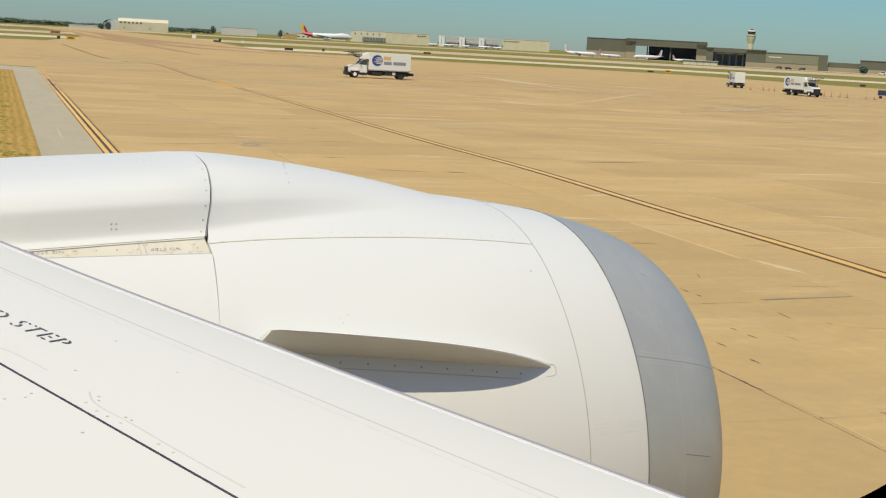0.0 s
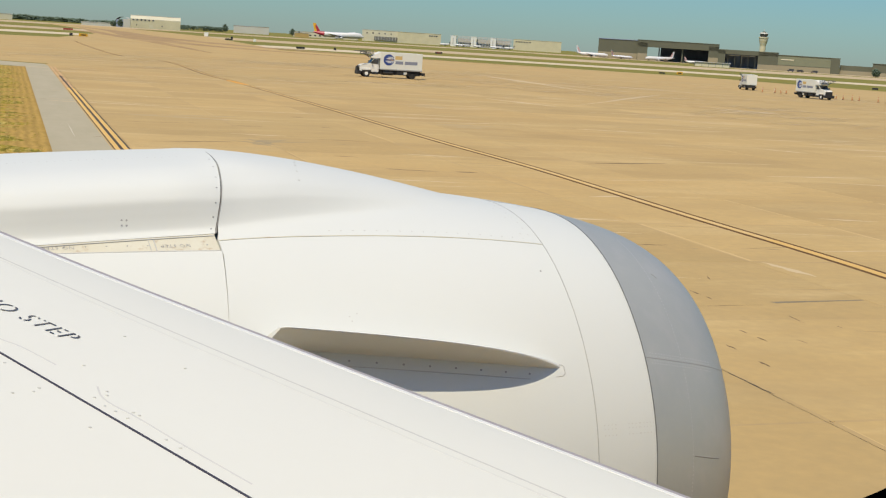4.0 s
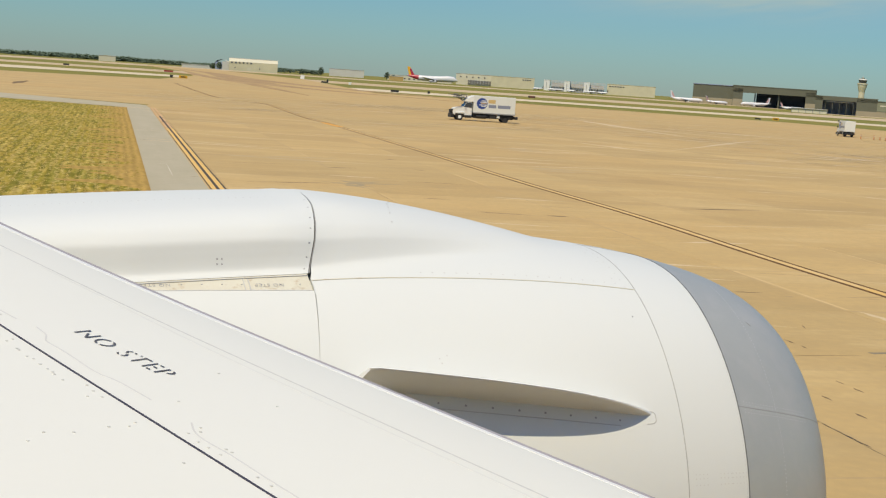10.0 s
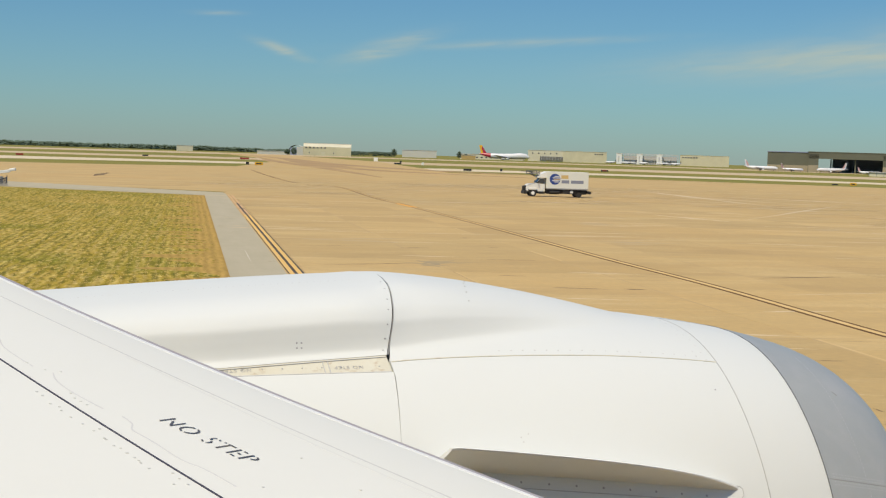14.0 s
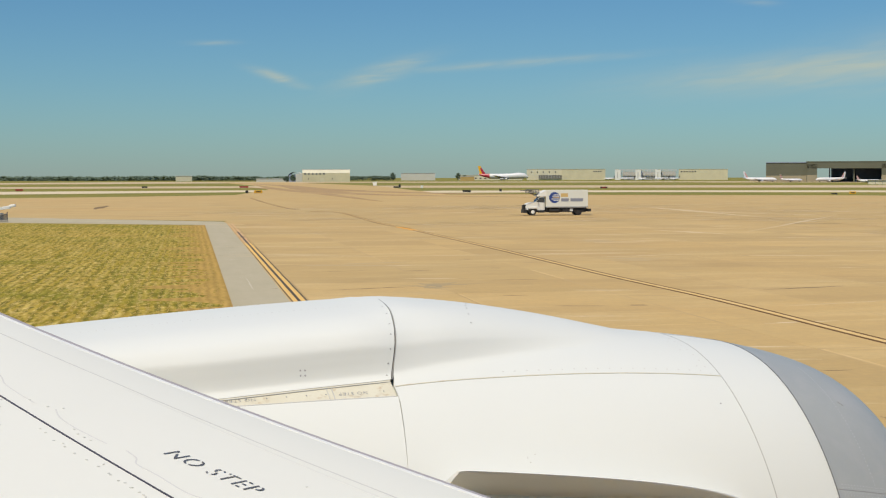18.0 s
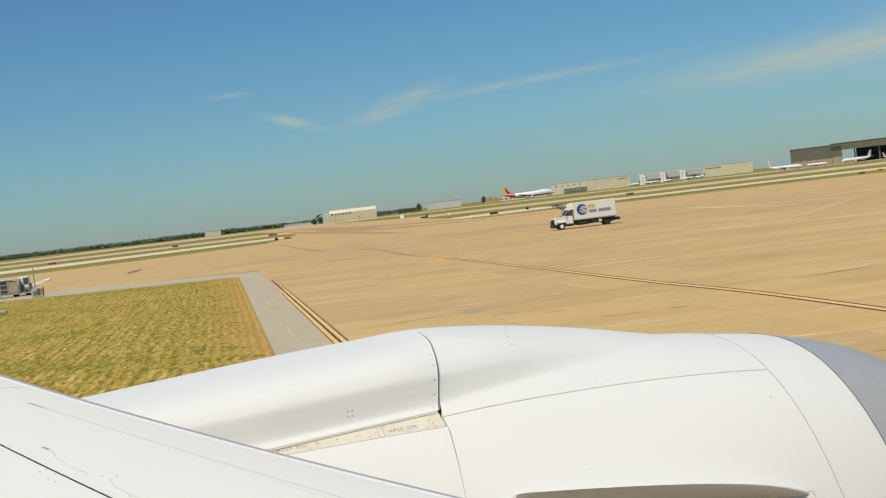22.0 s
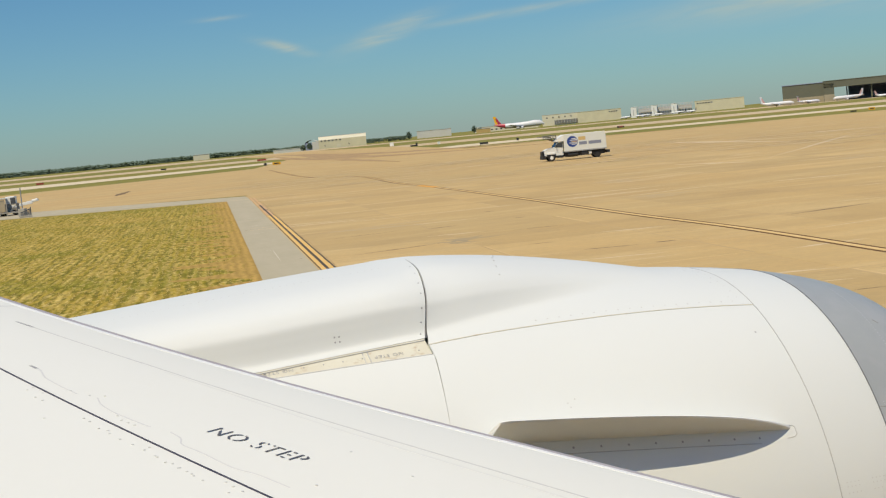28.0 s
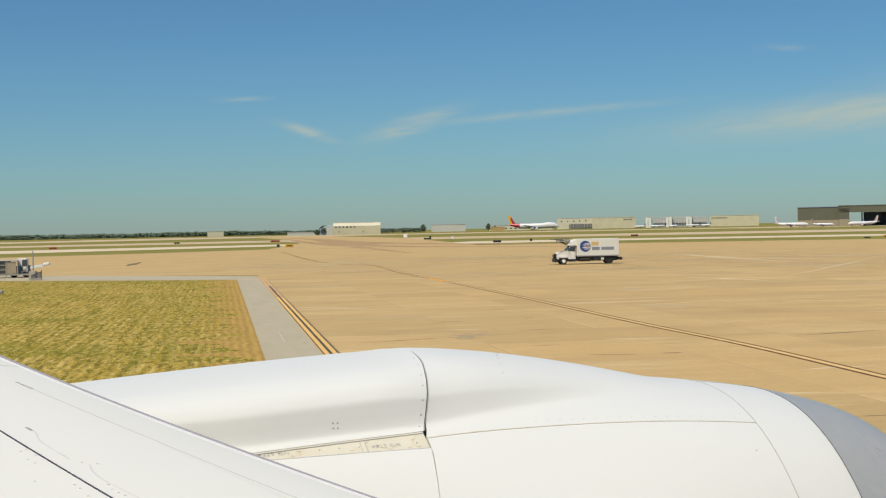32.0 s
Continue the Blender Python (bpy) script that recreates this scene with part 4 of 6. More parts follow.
for i in (0, len(us) - 1):
    bm.faces.new([grid[0][i][j] for j in range(64)])
bmesh.ops.recalc_face_normals(bm, faces=bm.faces)
tube = smooth(part("fuselage", bm, SKIN, aircraft, "white painted fuselage tube"))


def window_ring(name, levels, m, parent, label=""):
    """Rounded rings round the window that lie along the curved side."""
    bm = bmesh.new()
    n = 220
    loops = []
    for g, inset in levels:
        loops.append([bm.verts.new(cabin(a, z, hull_d(z, inset))) for a, z in (pane_edge(k, n, g) for k in range(n))])
    for lo, hi in zip(loops, loops[1:] + loops[:1]):
        for k in range(n):
            bm.faces.new((lo[k], lo[(k + 1) % n], hi[(k + 1) % n], hi[k]))
    bmesh.ops.recalc_face_normals(bm, faces=bm.faces)
    return smooth(part(name, bm, m, parent, label))


window_ring("window_belt", [(0.10, 0.012), (0.4, 0.012), (0.9, 0.012), (0.9, 0.03), (0.4, 0.03), (0.10, 0.03)], SKIN, tube)
panel = window_ring("cabin_wall", [(0.13, 0.082), (0.4, 0.082), (0.9, 0.082), (0.9, 0.04), (0.4, 0.04), (0.13, 0.04)], LINER, tube, "pale cabin side wall with a rounded window")
bezel("window_frame", [(0.0, 0.20), (0.055, 0.16), (0.135, 0.155), (0.14, 0.162), (0.12, 0.213), (0.012, 0.213)], SHADED_TRIM, panel, "rounded window surround, its cabin shade put in as black")

# main landing gear that carries the wing
TYRE = mat("tyre_rubber", (0.025, 0.024, 0.023), 0.85, vary=0.2, scale=8, tint=(0.06, 0.055, 0.05))
STEEL = mat("gear_steel", (0.45, 0.46, 0.47), 0.4, metal=0.5)
gear_at = EYE - UH * 4.6 - VH * 2.2
bm = bmesh.new()
rod(bm, (gear_at.x, gear_at.y, 0.6), (gear_at.x, gear_at.y, 4.75), 0.16, n=16)
gear = part("landing_gear", bm, STEEL, aircraft)
for da in (-0.75, 0.75):
    for db in (-0.55, 0.55):
        c0 = gear_at + UH * da + VH * db
        bm = bmesh.new()
        rod(bm, Vector((c0.x, c0.y, 0.68)) - VH * 0.22, Vector((c0.x, c0.y, 0.68)) + VH * 0.22, 0.65, n=32)
        part("wheel", bm, TYRE, gear)

# ---- apron slabs, marks and scuffs ----
SLAB = 7.62
part("joint_bed", prism([on_apron(-12.6, 5.46), on_apron(-12.6, 66.2), on_apron(155, 66.2), on_apron(155, 5.46)], 0.0, 0.036), JOINT, apron)
random.seed(2)
cols = [(5.46, 12.85)] + [(12.865 + SLAB * k, 12.865 + SLAB * (k + 1) - 0.002) for k in range(7)]
meshes = {}
for ci, (b0, b1) in enumerate(cols):
    for k in range(-4, 18):
        a0 = 17.88 + SLAB * k
        wdt = round(b1 - b0, 3)
        if wdt not in meshes:
            me = bpy.data.meshes.new("concrete_slab")
            tb = block(-wdt / 2 + 0.011, wdt / 2 - 0.011, -SLAB / 2 + 0.013, SLAB / 2 - 0.013, 0, 0.022)
            bmesh.ops.bevel(tb, geom=[e for e in tb.edges if all(v.co.z > 0.01 for v in e.verts)], offset=0.006, segments=1, affect="EDGES")
            tb.to_mesh(me)
            tb.free()
            me.materials.append(CONCRETE)
            meshes[wdt] = me
        x, y = on_apron(a0 + SLAB / 2, (b0 + b1) / 2)
        ob = new("concrete_slab", meshes[wdt])
        ob.parent = apron
        ob.matrix_basis = pose(x, y, 0.024 + random.uniform(0, 0.0004), 0, 0, math.degrees(math.atan2(PR.y, PR.x)))

STAIN = mat("joint_stain", (0.39, 0.27, 0.125), 0.9, vary=0.9, scale=0.35, tint=(0.50, 0.345, 0.15), fine=0.5, fine_scale=2)
random.seed(8)
stains = bmesh.new()
def stain(a0, b0, a1, b1, w, z=0.0467):
    p, q = Vector(on_apron(a0, b0)), Vector(on_apron(a1, b1))
    d0 = (q - p).normalized()
    nn = Vector((-d0.y, d0.x)) * w / 2
    stains.faces.new([stains.verts.new((v.x, v.y, z)) for v in (p - nn, q - nn, q + nn, p + nn)])
for k in range(8):
    for m in range(-2, 18):
        if random.random() < 0.72:
            stain(17.88 + SLAB * m + 0.05, 12.86 + SLAB * k, 17.88 + SLAB * (m + 1) - 0.05, 12.86 + SLAB * k, random.uniform(0.04, 0.15))
for m in range(-2, 19):
    for k in range(-1, 7):
        if random.random() < 0.72:
            stain(17.88 + SLAB * m, max(5.5, 12.86 + SLAB * k) + 0.05, 17.88 + SLAB * m, 12.86 + SLAB * (k + 1) - 0.05, random.uniform(0.04, 0.18), 0.0470)
tagged(part("joint_stains", stains, STAIN, apron), kind="stuff")
stains = bmesh.new()
for k in range(8):
    for m in range(-1, 18):
        if random.random() < 0.3:
            w = random.uniform(0.04, 0.13)
            stain(17.88 + SLAB * m + 0.2, 12.86 + SLAB * k + w, 17.88 + SLAB * (m + random.choice((0.5, 1, 1))) - 0.2, 12.86 + SLAB * k + w * random.uniform(0.8, 1.4), w, 0.0464)
        if random.random() < 0.25:
            w = random.uniform(0.04, 0.14)
            stain(17.88 + SLAB * m + w, 12.86 + SLAB * (k - 1) + 0.3, 17.88 + SLAB * m + w * random.uniform(0.7, 1.5), 12.86 + SLAB * k - 0.3, w, 0.0462)
tagged(part("pale_joint_edges", stains, mat("pale_edge", (0.59, 0.42, 0.20), 0.9, vary=0.9, scale=0.5, tint=(0.54, 0.365, 0.15)), apron), kind="stuff")
SCUFF = mat("tyre_scuff", (0.17, 0.118, 0.070), 0.9, vary=0.6, scale=1.5, tint=(0.34, 0.245, 0.13))
dull(SCUFF, 0.1)
PALE_SCUFF = mat("pale_scrape", (0.60, 0.46, 0.27), 0.9, vary=0.5, scale=0.8, tint=(0.48, 0.36, 0.2))
OLD_PATCH = mat("old_patch", (0.33, 0.265, 0.165), 0.9, vary=0.9, scale=0.8, tint=(0.46, 0.335, 0.165))
dull(OLD_PATCH, 0.1)


def smear(bm, x, y, length, width, turn, z=0.0486):
    """A thin ragged mark lying on the concrete."""
    d = Vector((math.cos(turn), math.sin(turn)))
    nrm = Vector((-d.y, d.x))
    n = 7
    z += random.uniform(0, 0.0005)
    up, lo = [], []
    for i in range(n + 1):
        t = i / n
        wv = width * math.sin(math.pi * min(0.97, max(0.03, t))) * random.uniform(0.5, 1.0) / 2
        c0 = Vector((x, y)) + d * (t - 0.5) * length + nrm * random.uniform(-0.15, 0.15) * width
        up.append(c0 + nrm * wv)
        lo.append(c0 - nrm * wv)
    a = [bm.verts.new((q.x, q.y, z)) for q in up]
    b = [bm.verts.new((q.x, q.y, z)) for q in lo]
    for i in range(n):
        bm.faces.new((b[i], b[i + 1], a[i + 1], a[i]))


random.seed(11)
across, along = math.atan2(PR.y, PR.x), math.atan2(Q.y, Q.x)
marks = bmesh.new()
DARK_MARKS = ((5.0, 68.4, 9.6, 71.6, 0.4), (-1.5, 59.5, -0.5, 59.5, 0.55), (-4.6, 58.6, -2.2, 58.9, 0.3), (-16.7, 64.9, -12.5, 68.1, 0.3), (-15.6, 78.9, -13.8, 79.8, 0.35),
              (-13.8, 90.7, -12.9, 90.9, 0.4), (-10.6, 82.3, -9.9, 82.4, 0.35), (-7.7, 63.2, -6.3, 63.6, 0.25), (-9.8, 72.7, -6.7, 73.5, 0.25), (-21.3, 76.9, -17.4, 79.4, 0.2), (-99.2, 221.5, -109.5, 250.9, 2.2), (-71.4, 188.2, -69.2, 189.0, 0.8))
NEAR_MARKS = ((6.98, 21.82, 7.26, 21.66, 0.14), (4.6, 40.1, 5.7, 40.5, 0.16), (5.2, 32.7, 5.4, 32.2, 0.10), (5.5, 32.0, 5.6, 31.7, 0.08), (5.62, 28.2, 5.75, 27.9, 0.06), (5.88, 27.6, 6.02, 27.2, 0.07), (5.07, 26.6, 5.22, 26.2, 0.09),
              (5.47, 25.3, 5.62, 24.9, 0.09), (6.0, 35.1, 6.0, 34.5, 0.06), (5.0, 30.6, 6.8, 31.4, 0.04), (6.7, 27.6, 6.9, 27.3, 0.05), (8.0, 29.4, 8.1, 29.2, 0.05), (8.6, 27.0, 8.75, 26.7, 0.07), (7.1, 30.3, 7.3, 29.5, 0.05))
for x0, y0, x1, y1, wd in DARK_MARKS + NEAR_MARKS:
    smear(marks, (x0 + x1) / 2, (y0 + y1) / 2, math.hypot(x1 - x0, y1 - y0), wd, math.atan2(y1 - y0, x1 - x0))
tagged(part("tyre_marks", marks, SCUFF, apron), kind="stuff")
soft = bmesh.new()
for k in range(210):
    a, b = random.uniform(20, 250), random.uniform(7, 60) if k % 2 else random.uniform(40, 140)
    x, y = on_apron(a, b)
    smear(soft, x, y, random.uniform(0.5, 2.8) * (0.6 + a / 90), random.uniform(0.05, 0.16) * (0.6 + a / 70), across + random.uniform(-0.3, 0.3))
tagged(part("faint_marks", soft, mat("faint_scuff", (0.33, 0.235, 0.115), 0.9, vary=0.7, scale=0.8, tint=(0.44, 0.31, 0.145)), apron), kind="stuff")
pale = bmesh.new()
for k in range(430):
    a, b = random.uniform(25, 260), random.uniform(6, 90) if k % 2 else random.uniform(50, 150)
    x, y = on_apron(a, b)
    smear(pale, x, y, random.uniform(2, 7) * (0.5 + a / 80), random.uniform(0.1, 0.4) * (0.5 + a / 60), across + random.uniform(-0.35, 0.25), 0.0473)
for x0, y0, x1, y1, wd in ((8.6, 139.3, 25.7, 201.5, 0.9), (-2.4, 247.8, 9.3, 206.4, 3.0), (-1.0, 143.6, 7.1, 132.8, 1.6), (12, 230, 40, 214, 3.5), (0, 225, 22, 200, 2.5), (22, 160, 34, 150, 1.6), (17.7, 89.2, 20.7, 87.1, 0.9), (8.1, 38.3, 9.2, 36.2, 0.4), (10.0, 41.0, 13.8, 42.9, 0.16), (-3.1, 249.1, 15.6, 183.5, 2.0)):
    smear(pale, (x0 + x1) / 2, (y0 + y1) / 2, math.hypot(x1 - x0, y1 - y0), wd, math.atan2(y1 - y0, x1 - x0), 0.0473)
tagged(part("scrapes", pale, PALE_SCUFF, apron), kind="stuff")
patch = bmesh.new()
for k in range(6):
    smear(patch, -11.6 + random.uniform(-0.6, 0.6), 68.5 + random.uniform(-1.5, 1.5), random.uniform(2, 4), random.uniform(0.5, 1.0), random.uniform(0, 3.1), 0.0479)
tagged(part("old_stain", patch, OLD_PATCH, apron), kind="stuff")
patch = bmesh.new()
for cx, cy in ((-2.7, 92.0), (-20.0, 84.0), (-6, 118), (15, 125)):
    for k in range(4):
        smear(patch, cx + random.uniform(-1.5, 1.5), cy + random.uniform(-2, 2), random.uniform(3, 7), random.uniform(0.6, 1.6), across + random.uniform(-0.6, 0.6), 0.0479)
tagged(part("faint_stain", patch, mat("faint_patch", (0.42, 0.31, 0.165), 0.9, vary=0.9, scale=0.8, tint=(0.47, 0.34, 0.165)), apron), kind="stuff")
part("metal_strip", prism([(7.03, 31.86), (9.55, 33.02), (9.58, 32.94), (8.3, 32.32), (7.15, 31.72)], 0.03, 0.0495), mat("dull_metal", (0.25, 0.205, 0.13), 0.9, vary=0.6, scale=4), apron, "thin dull metal joint strip")

marks = bmesh.new()
smear(marks, -19.6, 65.45, 0.55, 0.12, 0.9, 0.0486)
smear(marks, -31.8, 93.0, 0.7, 0.14, 1.0, 0.0486)
tagged(part("shoulder_marks", marks, SCUFF, shoulder), kind="stuff")
marks = bmesh.new()
for x0, y0, x1, y1, wd in ((-23.3, 72.3, -20.4, 64.5, 0.07), (-23.3, 72.3, -23.9, 71.9, 0.06), (-29.6, 88.0, -28.9, 88.3, 0.1), (-33.0, 97.0, -32.2, 97.3, 0.12), (-37.0, 108.0, -35.9, 108.5, 0.12)):
    smear(marks, (x0 + x1) / 2, (y0 + y1) / 2, math.hypot(x1 - x0, y1 - y0), wd, math.atan2(y1 - y0, x1 - x0), 0.0486)
tagged(part("shoulder_scrapes", marks, mat("pale_crack", (0.58, 0.54, 0.42), 0.9, vary=0.4, scale=2, tint=(0.46, 0.41, 0.29)), shoulder), kind="stuff")

# worn crack along one joint, with dark fill
random.seed(31)
crack = bmesh.new()
p0, p1 = Vector((4.6, 24.4)), Vector((5.15, 23.0))
for k in range(5):
    q = p0.lerp(p1, k / 4)
    smear(crack, q.x, q.y, random.uniform(0.35, 0.75), random.uniform(0.03, 0.07), math.atan2(p1.y - p0.y, p1.x - p0.x) + random.uniform(-0.1, 0.1), 0.0492)
step = Vector((math.cos(along), math.sin(along)))
for k in range(14):
    q = p0 - step * (1.2 + 0.62 * k)
    smear(crack, q.x, q.y, random.uniform(0.6, 1.1), random.uniform(0.009, 0.020), along + random.uniform(-0.015, 0.015), 0.0490)
tagged(part("joint_crack", crack, mat("crack_fill", (0.055, 0.042, 0.03), 0.9, vary=0.5, scale=3, tint=(0.2, 0.15, 0.09)), apron), kind="stuff")

# ---- far woods ----
# leaf green made lighter and bluer to carry the distance haze
LEAF = mat("hazy_foliage", (0.098, 0.140, 0.098), 0.9, vary=0.5, scale=0.15, tint=(0.060, 0.092, 0.054))
BARK = mat("bark", (0.10, 0.08, 0.06), 0.9)


def clump(bm, x, y, z, r):
    """One small uneven tuft of leaves."""
    pts = []
    for dx, dy, dz in ((1, 0, 0), (-1, 0, 0), (0, 1, 0), (0, -1, 0), (0, 0, 1), (0, 0, -1)):
        k = r * random.uniform(0.55, 1.2)
        pts.append(bm.verts.new((x + dx * k, y + dy * k, z + dz * k * 0.75)))
    for a, b, c in ((0, 2, 4), (2, 1, 4), (1, 3, 4), (3, 0, 4), (2, 0, 5), (1, 2, 5), (3, 1, 5), (0, 3, 5)):
        bm.faces.new((pts[a], pts[b], pts[c]))


random.seed(21)
bm = bmesh.new()
for k in range(9000):
    t = random.random()
    x, y = -1500 + 1030 * t, 1420 + 540 * t
    depth = random.uniform(0, 60)
    hgt = 6.6 + 2.4 * noise.noise((x * 0.02, 3.1, 0)) + 1.2 * noise.noise((x * 0.09, 7.7, 0)) - 1.2 * t
    z = hgt * random.random() ** 0.8
    clump(bm, x - depth * 0.4, y + depth, z, random.uniform(1.3, 2.8))
prev = None
for k in range(261):
    t = k / 260
    x, y = -1520 + 1060 * t, 1430 + 555 * t
    hgt = 5.2 + 2.2 * noise.noise((x * 0.02, 3.1, 0)) + 1.4 * noise.noise((x * 0.12, 5.7, 0)) - 1.0 * t
    row = [bm.verts.new((x, y, -0.5)), bm.verts.new((x, y, hgt * 0.95)), bm.verts.new((x, y + 12, hgt * 1.15))]
    if prev:
        for i in range(2):
            bm.faces.new((prev[i], row[i], row[i + 1], prev[i + 1]))
    prev = row
woods = tagged(part("far_woods", bm, LEAF), "dark green tree line along the horizon", "trees", kind="stuff")
bm = bmesh.new()
for k in range(500):
    t = random.random()
    x, y = -440 + 60 * t, 1848 + 12 * t
    clump(bm, x, y + random.uniform(0, 20), (6.2 + 1.5 * noise.noise((x * 0.08, 1.0, 0))) * random.random() ** 0.6, random.uniform(0.8, 1.8))
for k in range(260):
    t = random.random()
    x, y = -500 + 60 * t, 1800 + 12 * t
    clump(bm, x, y + random.uniform(0, 20), (8.5 + 1.5 * noise.noise((x * 0.08, 1.0, 0))) * random.random() ** 0.6, random.uniform(0.8, 1.8))
tagged(part("far_woods", bm, LEAF), "dark green scrub between distant buildings", "trees", kind="stuff")


def far_tree(x, y, h, spread):
    t = thing("tree", "dark green round-crowned tree far across the airfield", "tree", (x, y, 0), group="lone airfield trees")
    bm = rod(bmesh.new(), (0, 0, 0), (0.2, 0, h * 0.55), 0.35, 0.2)
    for k in range(4):
        rod(bm, (0.1, 0, h * 0.35), (math.cos(k * 1.7) * spread * 0.5, math.sin(k * 1.7) * spread * 0.5, h * 0.7), 0.16, 0.06, 6)
    part("trunk", bm, BARK, t)
    bm = bmesh.new()
    for k in range(280):
        a, e = random.uniform(0, 6.28), random.uniform(-1.2, 1.5)
        r = random.uniform(0.35, 1.0)
        clump(bm, math.cos(a) * math.cos(e) * spread * r, math.sin(a) * math.cos(e) * spread * r, h * 0.52 + math.sin(e) * h * 0.46 * r, random.uniform(0.35, 0.9))
    part("crown", bm, LEAF, t)


far_tree(-376, 1840, 11.5, 5.0)
far_tree(-404, 1424, 8.5, 3.6)
far_tree(-411, 1422, 6.5, 3.4)
far_tree(-285, 1856, 11.0, 4.5)
far_tree(-276, 1858, 7.5, 4.0)
far_tree(405 * 0.6, 1440 * 0.6, 5.6, 3.0)

# ---- far buildings ----
TAN_WALL = mat("tan_panel", (0.61, 0.565, 0.39), 0.8, vary=0.3, scale=0.08, fine=0.15, fine_scale=0.8)
CREAM = mat("cream_panel", (0.62, 0.585, 0.44), 0.8, vary=0.25, scale=0.1)
WHITE_WALL = mat("white_panel", (0.54, 0.54, 0.49), 0.7, vary=0.2, scale=0.1)
TOWER_WHITE = mat("tower_white", (0.74, 0.74, 0.69), 0.7, vary=0.15, scale=0.2)
HANGAR_WALL = mat("hangar_cladding", (0.120, 0.126, 0.087), 0.85, vary=0.3, scale=0.05, fine=0.15, fine_scale=0.5)
HANGAR_LOW = mat("hangar_base", (0.31, 0.275, 0.185), 0.85, vary=0.3, scale=0.06)
HANGAR_PALE = mat("faded_cladding", (0.215, 0.228, 0.150), 0.85, vary=0.3, scale=0.05, fine=0.15, fine_scale=0.5)
HANGAR_DARK = mat("hangar_inside", (0.26, 0.31, 0.42), 0.8, vary=0.4, scale=0.2)
GLASS_DARK = mat("dark_glazing", (0.05, 0.055, 0.06), 0.2)
ROOF = mat("roof_metal", (0.45, 0.44, 0.42), 0.6)
STEEL_GREY = mat("grey_steel", (0.30, 0.30, 0.29), 0.6, metal=0.2)


def stand(name, label, category, x0, y0, x1, y1, group=""):
    """An empty base whose x runs from the first place to the second. Returns it and the length."""
    d = Vector((x1 - x0, y1 - y0))
    t = thing(name, label, category, (x0, y0, 0), math.degrees(math.atan2(d.y, d.x)), group)
    return t, d.length


def shed(t, x0, x1, d, h, m, roof=ROOF, y0=0.0):
    part("wall", block(x0, x1, y0, d, 0, h), m, t)
    part("roof", block(x0 - 0.3, x1 + 0.3, y0 - 0.3, d + 0.3, h, h + 0.5), roof, t)


def panes(t, xs, z0, z1, w, y=-0.08, m=GLASS_DARK):
    for x in xs:
        win = part("window", block(x, x + w, y, y + 0.2, z0, z1), ROOF, t)
        part("pane", block(x + 0.15, x + w - 0.15, y - 0.04, y + 0.1, z0 + 0.15, z1 - 0.15), m, win)


# cargo building with a row of high windows
t, L = stand("cargo_building", "tan building with white roof band and high windows", "building", -397.5, 1440, -346, 1453)
part("wall", block(0, L, 0, 40, 0, 9.8), TAN_WALL, t)
bm = block(-0.1, L + 0.1, -0.1, 40, 9.8, 13.4)
for v in bm.verts:
    if v.co.z > 10 and v.co.y < 1:
        v.co.y += 5.0
part("roof_slope", bm, CREAM, t)
part("roof", block(-0.5, L + 0.5, 4.6, 40.5, 13.4, 13.9), WHITE_WALL, t)
panes(t, [2 + 4.2 * i for i in range(6)], 8.0, 9.6, 2.0, -0.3)
panes(t, [6, 33], 2.5, 4.0, 1.2, -0.2)
part("door", block(20, 24, -0.15, 0.1, 0, 4.2), CREAM, t)
t, L = stand("canopy_hall", "white curved-roof annex with a dark open end", "building", -414, 1438, -398, 1441)
bm = bmesh.new()
n = 14
prof = [(L / 2 - L / 2 * math.cos(math.pi * i / n), 3 + 8.0 * math.sin(math.pi * i / n) ** 0.7) for i in range(n + 1)]
fr = [bm.verts.new((x, 0, z)) for x, z in prof]
bk = [bm.verts.new((x, 30, z)) for x, z in prof]
for i in range(n):
    bm.faces.new((fr[i], fr[i + 1], bk[i + 1], bk[i]))
part("roof", bm, WHITE_WALL, t)
part("wall", block(L * 0.55, L, 0.2, 29, 0, 9.0), WHITE_WALL, t)
# solid block; its darker colour stands for the shade within the open end
part("opening_fill", block(1.2, L * 0.55, 0.4, 28, 0, 8.2), HANGAR_DARK, t)
t, L = stand("low_shed", "long low white shed beside the annex", "building", -448, 1430, -415, 1437)
shed(t, 0, L, 10, 3.2, WHITE_WALL, WHITE_WALL)
t, L = stand("block_house", "small cream windowless block by the woods", "building", -592, 1560, -573.5, 1567)
shed(t, 0, L, 12, 6.6, CREAM, WHITE_WALL)
t, L = stand("long_warehouse", "long pale grey warehouse with a shallow roof", "building", -374, 1890, -325, 1899)
shed(t, 0, L, 30, 10.2, WHITE_WALL, ROOF)
t, L = stand("orange_store", "low orange container store", "building", -258, 1700, -240, 1703)
shed(t, 0, L, 6, 5.4, mat("orange_panel", (0.46, 0.32, 0.12), 0.7, vary=0.3, scale=0.5))
t, L = stand("low_terminal", "low pale terminal building in the distance", "building", -300, 1960, -205, 1975)
shed(t, 0, L, 25, 7.5, CREAM, WHITE_WALL)
panes(t, [3 + 7 * i for i in range(13)], 2.0, 4.0, 3.2)

# terminal with gate towers
t, L = stand("concourse", "tan concourse wing with a dark glazed base", "building", -201, 1990, -148, 1994)
shed(t, 0, L, 40, 16.2, CREAM, WHITE_WALL)
panes(t, [6 + 9 * i for i in range(5)], 11, 13, 2.0, -0.3)
# dark glass with the distance haze mixed into its colour
part("glazing", block(18, L, -1.2, 0.2, 2, 7.5), mat("glazing_with_haze", (0.16, 0.155, 0.145), 0.3), t)
